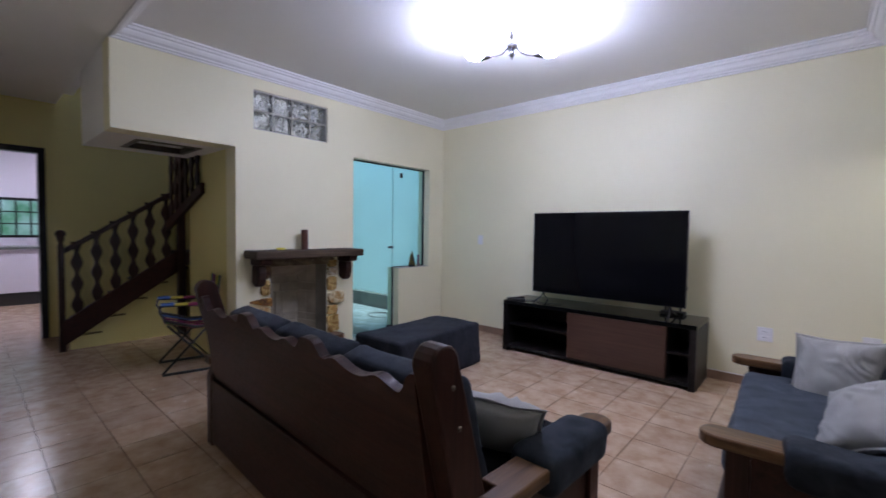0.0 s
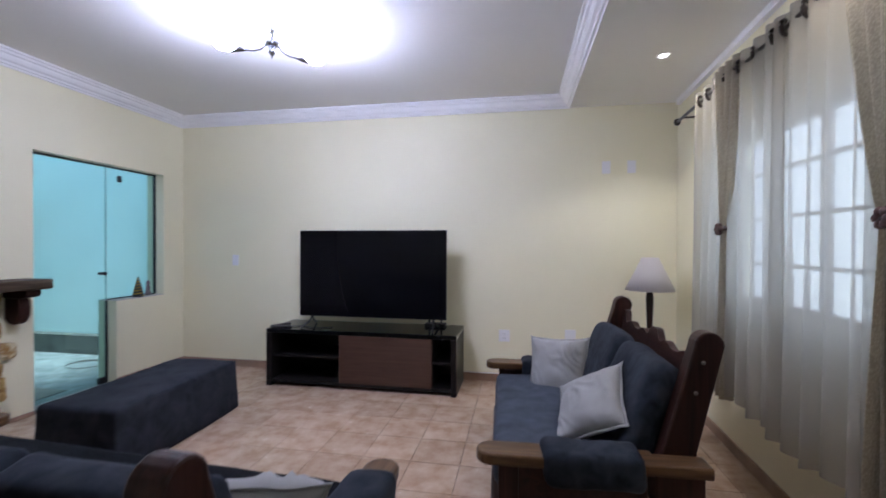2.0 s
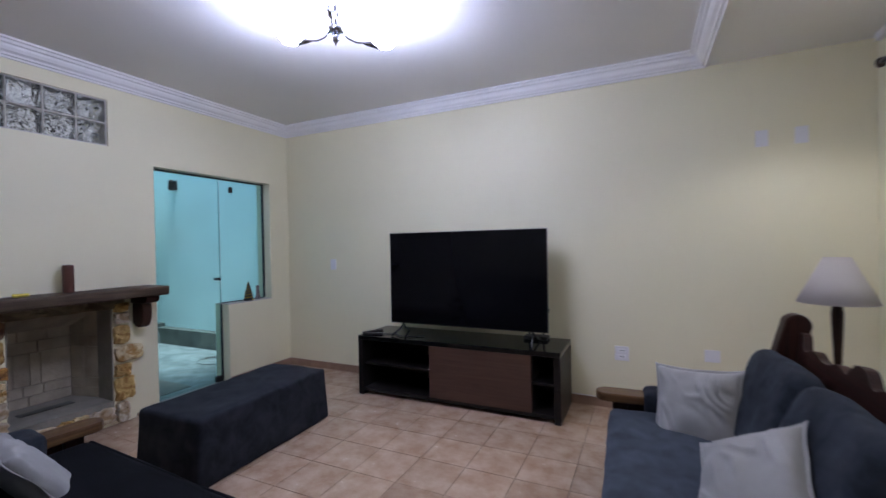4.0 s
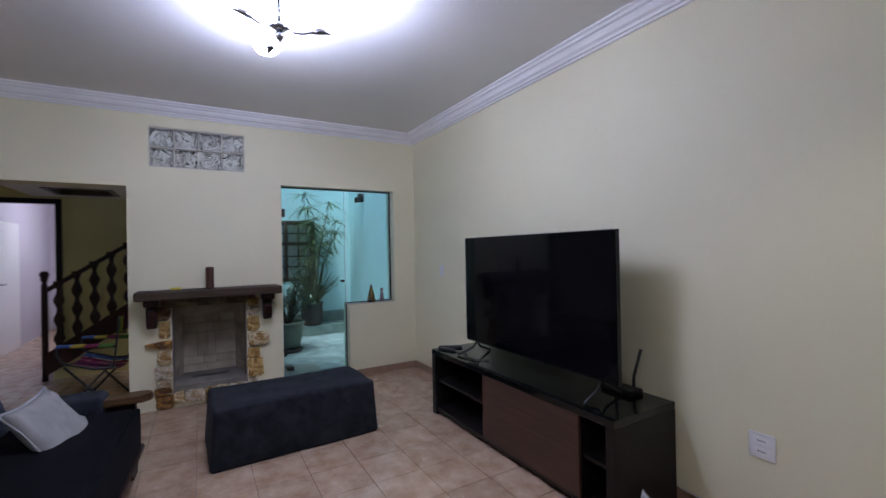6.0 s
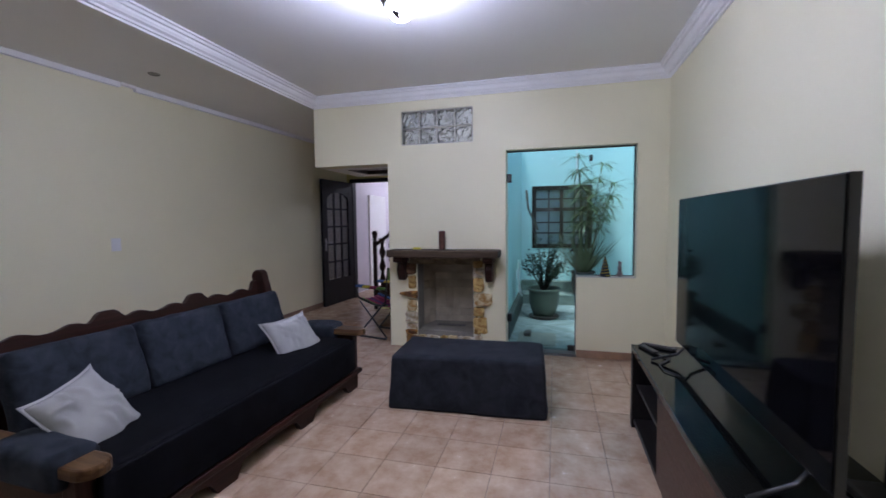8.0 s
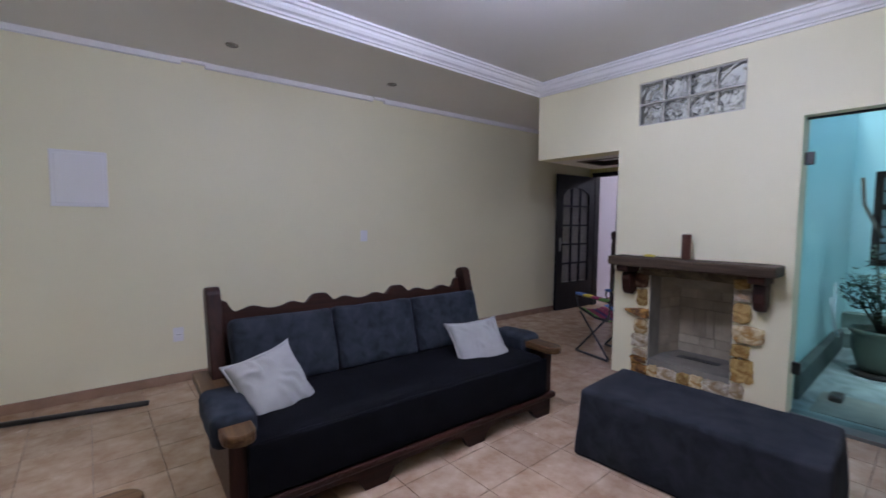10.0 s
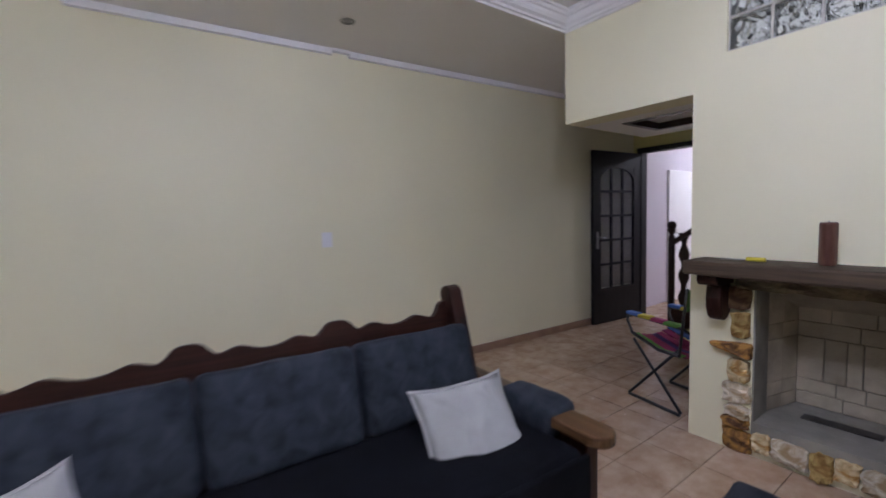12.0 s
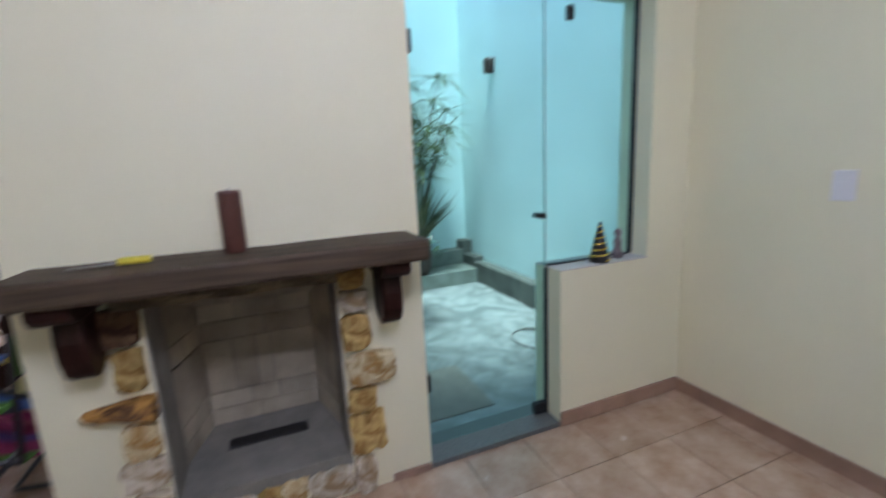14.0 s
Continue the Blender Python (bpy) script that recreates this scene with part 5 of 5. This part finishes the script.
part("window_frame", boxes((-0.04, -0.49, -0.53, 0.07, -0.42, 0.53), (-0.04, 0.42, -0.53, 0.07, 0.49, 0.53), (-0.04, -0.42, -0.53, 0.07, 0.42, -0.46), (-0.04, -0.42, 0.46, 0.07, 0.42, 0.53), (-0.04, -0.42, 0.10, 0.07, 0.42, 0.16)), DARKWOOD, pw)
for y in (-0.21, 0.0, 0.21):
    part("mullion", boxes((-0.02, y - (0.03 if y == 0 else 0.012), -0.459, 0.05, y + (0.03 if y == 0 else 0.012), 0.099), (-0.02, y - (0.03 if y == 0 else 0.012), 0.161, 0.05, y + (0.03 if y == 0 else 0.012), 0.459)), DARKWOOD, pw)
for z in (-0.27, -0.09, 0.31):
    part("glazing_bar", boxes((-0.015, -0.419, z - 0.012, 0.045, 0.419, z + 0.012)), DARKWOOD, pw)
pn = part("pane", boxes((0.0, -0.42, -0.46, 0.004, 0.42, 0.46)), GLASS_C, pw)
pn.visible_shadow = False
part("inner_curtain", boxes((-0.018, -0.42, -0.46, -0.012, 0.42, 0.46)), WHITEP, pw, "pale curtain behind the panes")

pot = thing("planter", pose(-5.12, 3.62, -0.003) @ Matrix.Diagonal((0.82, 0.82, 0.86, 1)), "large pale glazed plant pot on a dark saucer", "plant pot")
part("saucer", smooth(lathe([(0.22, 0), (0.25, 0.015), (0.25, 0.04), (0.20, 0.042)], 28), False), CLAY, pot, "dark clay saucer")
part("body", smooth(lathe([(0.16, 0.043), (0.20, 0.10), (0.245, 0.25), (0.255, 0.38), (0.25, 0.43), (0.275, 0.445), (0.28, 0.475), (0.262, 0.485), (0.24, 0.47), (0.23, 0.43)], 32)), POT, pot)
part("soil", smooth(lathe([(0.02, 0.42), (0.235, 0.425), (0.10, 0.45), (0.01, 0.455)], 24)), SOIL, pot)


def leaf_blade(bm, root, way, length, width, droop, up=Vector((0, 0, 1))):
    way = way.normalized()
    sidev = way.cross(up)
    sidev = sidev.normalized() if sidev.length > 1e-3 else Vector((1, 0, 0))
    prev = None
    N = 4
    for i in range(N + 1):
        t = i / N
        p = root + way * length * t + Vector((0, 0, -droop * length * t * t))
        w = width * math.sin(math.pi * min(0.12 + 0.88 * t, 1.0)) + 0.001
        a, b = bm.verts.new(p - sidev * w / 2), bm.verts.new(p + sidev * w / 2)
        if prev:
            bm.faces.new((prev[0], prev[1], b, a))
        prev = (a, b)


random.seed(11)
bush = thing("potted_shrub", pose(-5.12, 3.62, 0.375), "small leafy shrub growing in the pale pot", "shrub")
bm, lv = bmesh.new(), bmesh.new()
for k in range(14):
    a = random.uniform(0, 6.28)
    tip = Vector((0.40 * math.cos(a) * random.uniform(0.3, 1), 0.40 * math.sin(a) * random.uniform(0.3, 1), random.uniform(0.15, 0.80)))
    base = Vector((0.02 * math.cos(a), 0.02 * math.sin(a), 0.0))
    midp = base.lerp(tip, 0.5) + Vector((0, 0, 0.08))
    tube([base, midp, tip], 0.014, 6, bm, 0.3)
    for j in range(80):
        t = random.uniform(0.35, 1.0)
        p = (base.lerp(midp, t * 2) if t < 0.5 else midp.lerp(tip, t * 2 - 1)) + Vector((random.gauss(0, 0.035), random.gauss(0, 0.035), random.gauss(0, 0.03)))
        d = Vector((random.gauss(0, 1), random.gauss(0, 1), random.uniform(-0.3, 0.6)))
        leaf_blade(lv, p, d, random.uniform(0.04, 0.075), random.uniform(0.022, 0.036), 0.3)
part("trunk", smooth(bm), BARK, bush)
part("crown", lv, LEAFD, bush, "small dark green leaves")

palm_pot = thing("planter", pose(-6.21, 4.20, 0.15), "dark round clay pot standing on the patio", "plant pot")
part("body", smooth(lathe([(0.13, 0), (0.17, 0.10), (0.18, 0.22), (0.17, 0.33), (0.19, 0.35), (0.19, 0.38), (0.16, 0.37)], 28)), CLAY, palm_pot)
part("soil", smooth(lathe([(0.02, 0.345), (0.165, 0.35), (0.01, 0.36)], 20)), SOIL, palm_pot)
palm = thing("potted_palm", pose(-6.21, 4.20, 0.50), "tall green palm with whorls of narrow leaves", "palm")
bm, lv = bmesh.new(), bmesh.new()
for k in range(12):
    a = random.uniform(0, 6.28)
    h = (0.70, 0.95, 1.15, 1.30, 1.50, 1.68, 0.85, 0.60, 1.05, 1.22, 1.42, 0.78)[k] + 0.17
    lean = Vector((0.20 * math.cos(a), 0.12 + 0.20 * math.sin(a), 0))
    base = lean * 0.35
    pts = [base + lean * t * t + Vector((0, 0, h * t)) for t in (0, 0.25, 0.5, 0.75, 1.0)]
    tube(pts, 0.010, 6, bm, 0.5)
    for level in ((1.0, 0.88, 0.74) if h > 1.1 else (1.0, 0.80)):
        c = base + lean * level * level + Vector((0, 0, h * level))
        for j in range(22):
            b = 6.28 * j / 22 + random.uniform(-0.25, 0.25)
            d = Vector((math.cos(b), math.sin(b), random.uniform(-0.1, 0.6)))
            leaf_blade(lv, c, d, random.uniform(0.18, 0.38), random.uniform(0.014, 0.026), random.uniform(0.15, 0.70))
clump = bmesh.new()
for j in range(150):
    b = random.uniform(0, 6.28)
    spread = random.uniform(0.10, 0.95)
    d = Vector((math.cos(b) * spread, math.sin(b) * spread, 1.0))
    leaf_blade(clump, Vector((0.08 * math.cos(b), 0.08 * math.sin(b), 0.0)), d, random.uniform(0.35, 0.92), random.uniform(0.016, 0.034), random.uniform(0.0, 0.40))
part("leaf_clump", clump, OLIVELEAF, palm, "stiff upright olive leaves at the foot")
part("cane", smooth(bm), BARK, palm)
part("fronds", lv, LEAF, palm, "narrow arching green leaves")
solid("garden_hose", smooth(tube([(-4.35 + 0.20 * math.cos(k * 0.25), 4.48 + 0.16 * math.sin(k * 0.25), 0.004 + 0.0004 * k) for k in range(38)], 0.004, 6)), CLAY, "thin dark hose coiled on the patio floor", "hose", "object")
solid("broom_handle", smooth(tube([(-6.35, 3.30, 1.85), (-6.32, 3.33, 1.55), (-6.10, 3.50, 1.20)], 0.018, 8)), BARK, "dark bent stick leaning in the patio corner", "stick", "object")
wall_lamp = thing("wall_lamp", pose(-5.80, PY1, 2.28), "small dark outdoor lamp on the aqua patio wall", "wall lamp")
part("backplate", soft_box(-0.045, -0.014, -0.07, 0.045, -0.001, 0.07, 0.004), BLACK, wall_lamp)
part("lantern", smooth(lathe([(0.030, -0.075), (0.042, -0.06), (0.042, 0.05), (0.020, 0.075)], 14, at=(0, -0.057, 0)), False), IRON, wall_lamp)
solid("drain_mat", soft_box(-4.25, 3.36, -0.003, -3.72, 3.78, 0.004, 0.002), CEMENT, "grey mat on the patio floor", "mat", "object")
solid("patio_brush", soft_box(-4.18, 3.42, 0.005, -4.02, 3.50, 0.05, 0.012), CLAY, "small dark brush on the patio floor", "brush", "object")
solid("wall_hose", smooth(tube([(-5.55, PY0 + 0.035, 0.75), (-5.55, PY0 + 0.04, 0.30), (-5.45, PY0 + 0.09, 0.23), (-5.30, PY0 + 0.09, 0.32), (-5.33, PY0 + 0.04, 0.55), (-5.36, PY0 + 0.03, 0.62)], 0.012, 8)), WHITEP, "pale hose hanging on the patio wall", "hose", "object")

# ---- floor: separate tiles on a grout bed ----
TS, TX, TY = 0.305, -1.885, 3.745
floor = solid("floor", boxes((-9.6, -0.4, -0.08, 1.9, YN, -0.008)), GROUT, "terracotta coloured ceramic floor tiles with dark joints", "floor")
tile_bm = boxes((-TS / 2 + 0.0015, -TS / 2 + 0.0015, -0.009, TS / 2 - 0.0015, TS / 2 - 0.0015, 0.0))
for v in tile_bm.verts:
    if v.co.z > -0.001:
        v.co.x, v.co.y = v.co.x * 0.992, v.co.y * 0.992
tile_mesh = mesh_of("tile", tile_bm, TILE)
far = bmesh.new()
count = 0
for i in range(-27, 12):
    for j in range(-14, 5):
        cx, cy = TX + TS * (i + 0.5), TY + TS * (j + 0.5)
        if cy + TS / 2 > YN + 0.28 or cx > 1.80:
            continue
        if cx < XW - 0.02 and cy > 2.9:
            continue
        if -3.6 < cx < 1.4 and 0.4 < cy < 4.55 and count < 300:
            t = new("tile", tile_mesh)
            t.parent = floor
            t.location = (cx, cy, 0.001 * noise.noise(Vector((i, j, 0))) - 0.0005)
            count += 1
        else:
            y1 = min(cy + TS / 2 - 0.0022, YN - 0.002)
            box(far, cx - TS / 2 + 0.0022, cy - TS / 2 + 0.0022, -0.0075, cx + TS / 2 - 0.0022, y1, -0.0004)
bmesh.ops.recalc_face_normals(far, faces=far.faces)
rest = part("outer_tiles", far, TILE, floor)
rest["kind"] = "stuff"
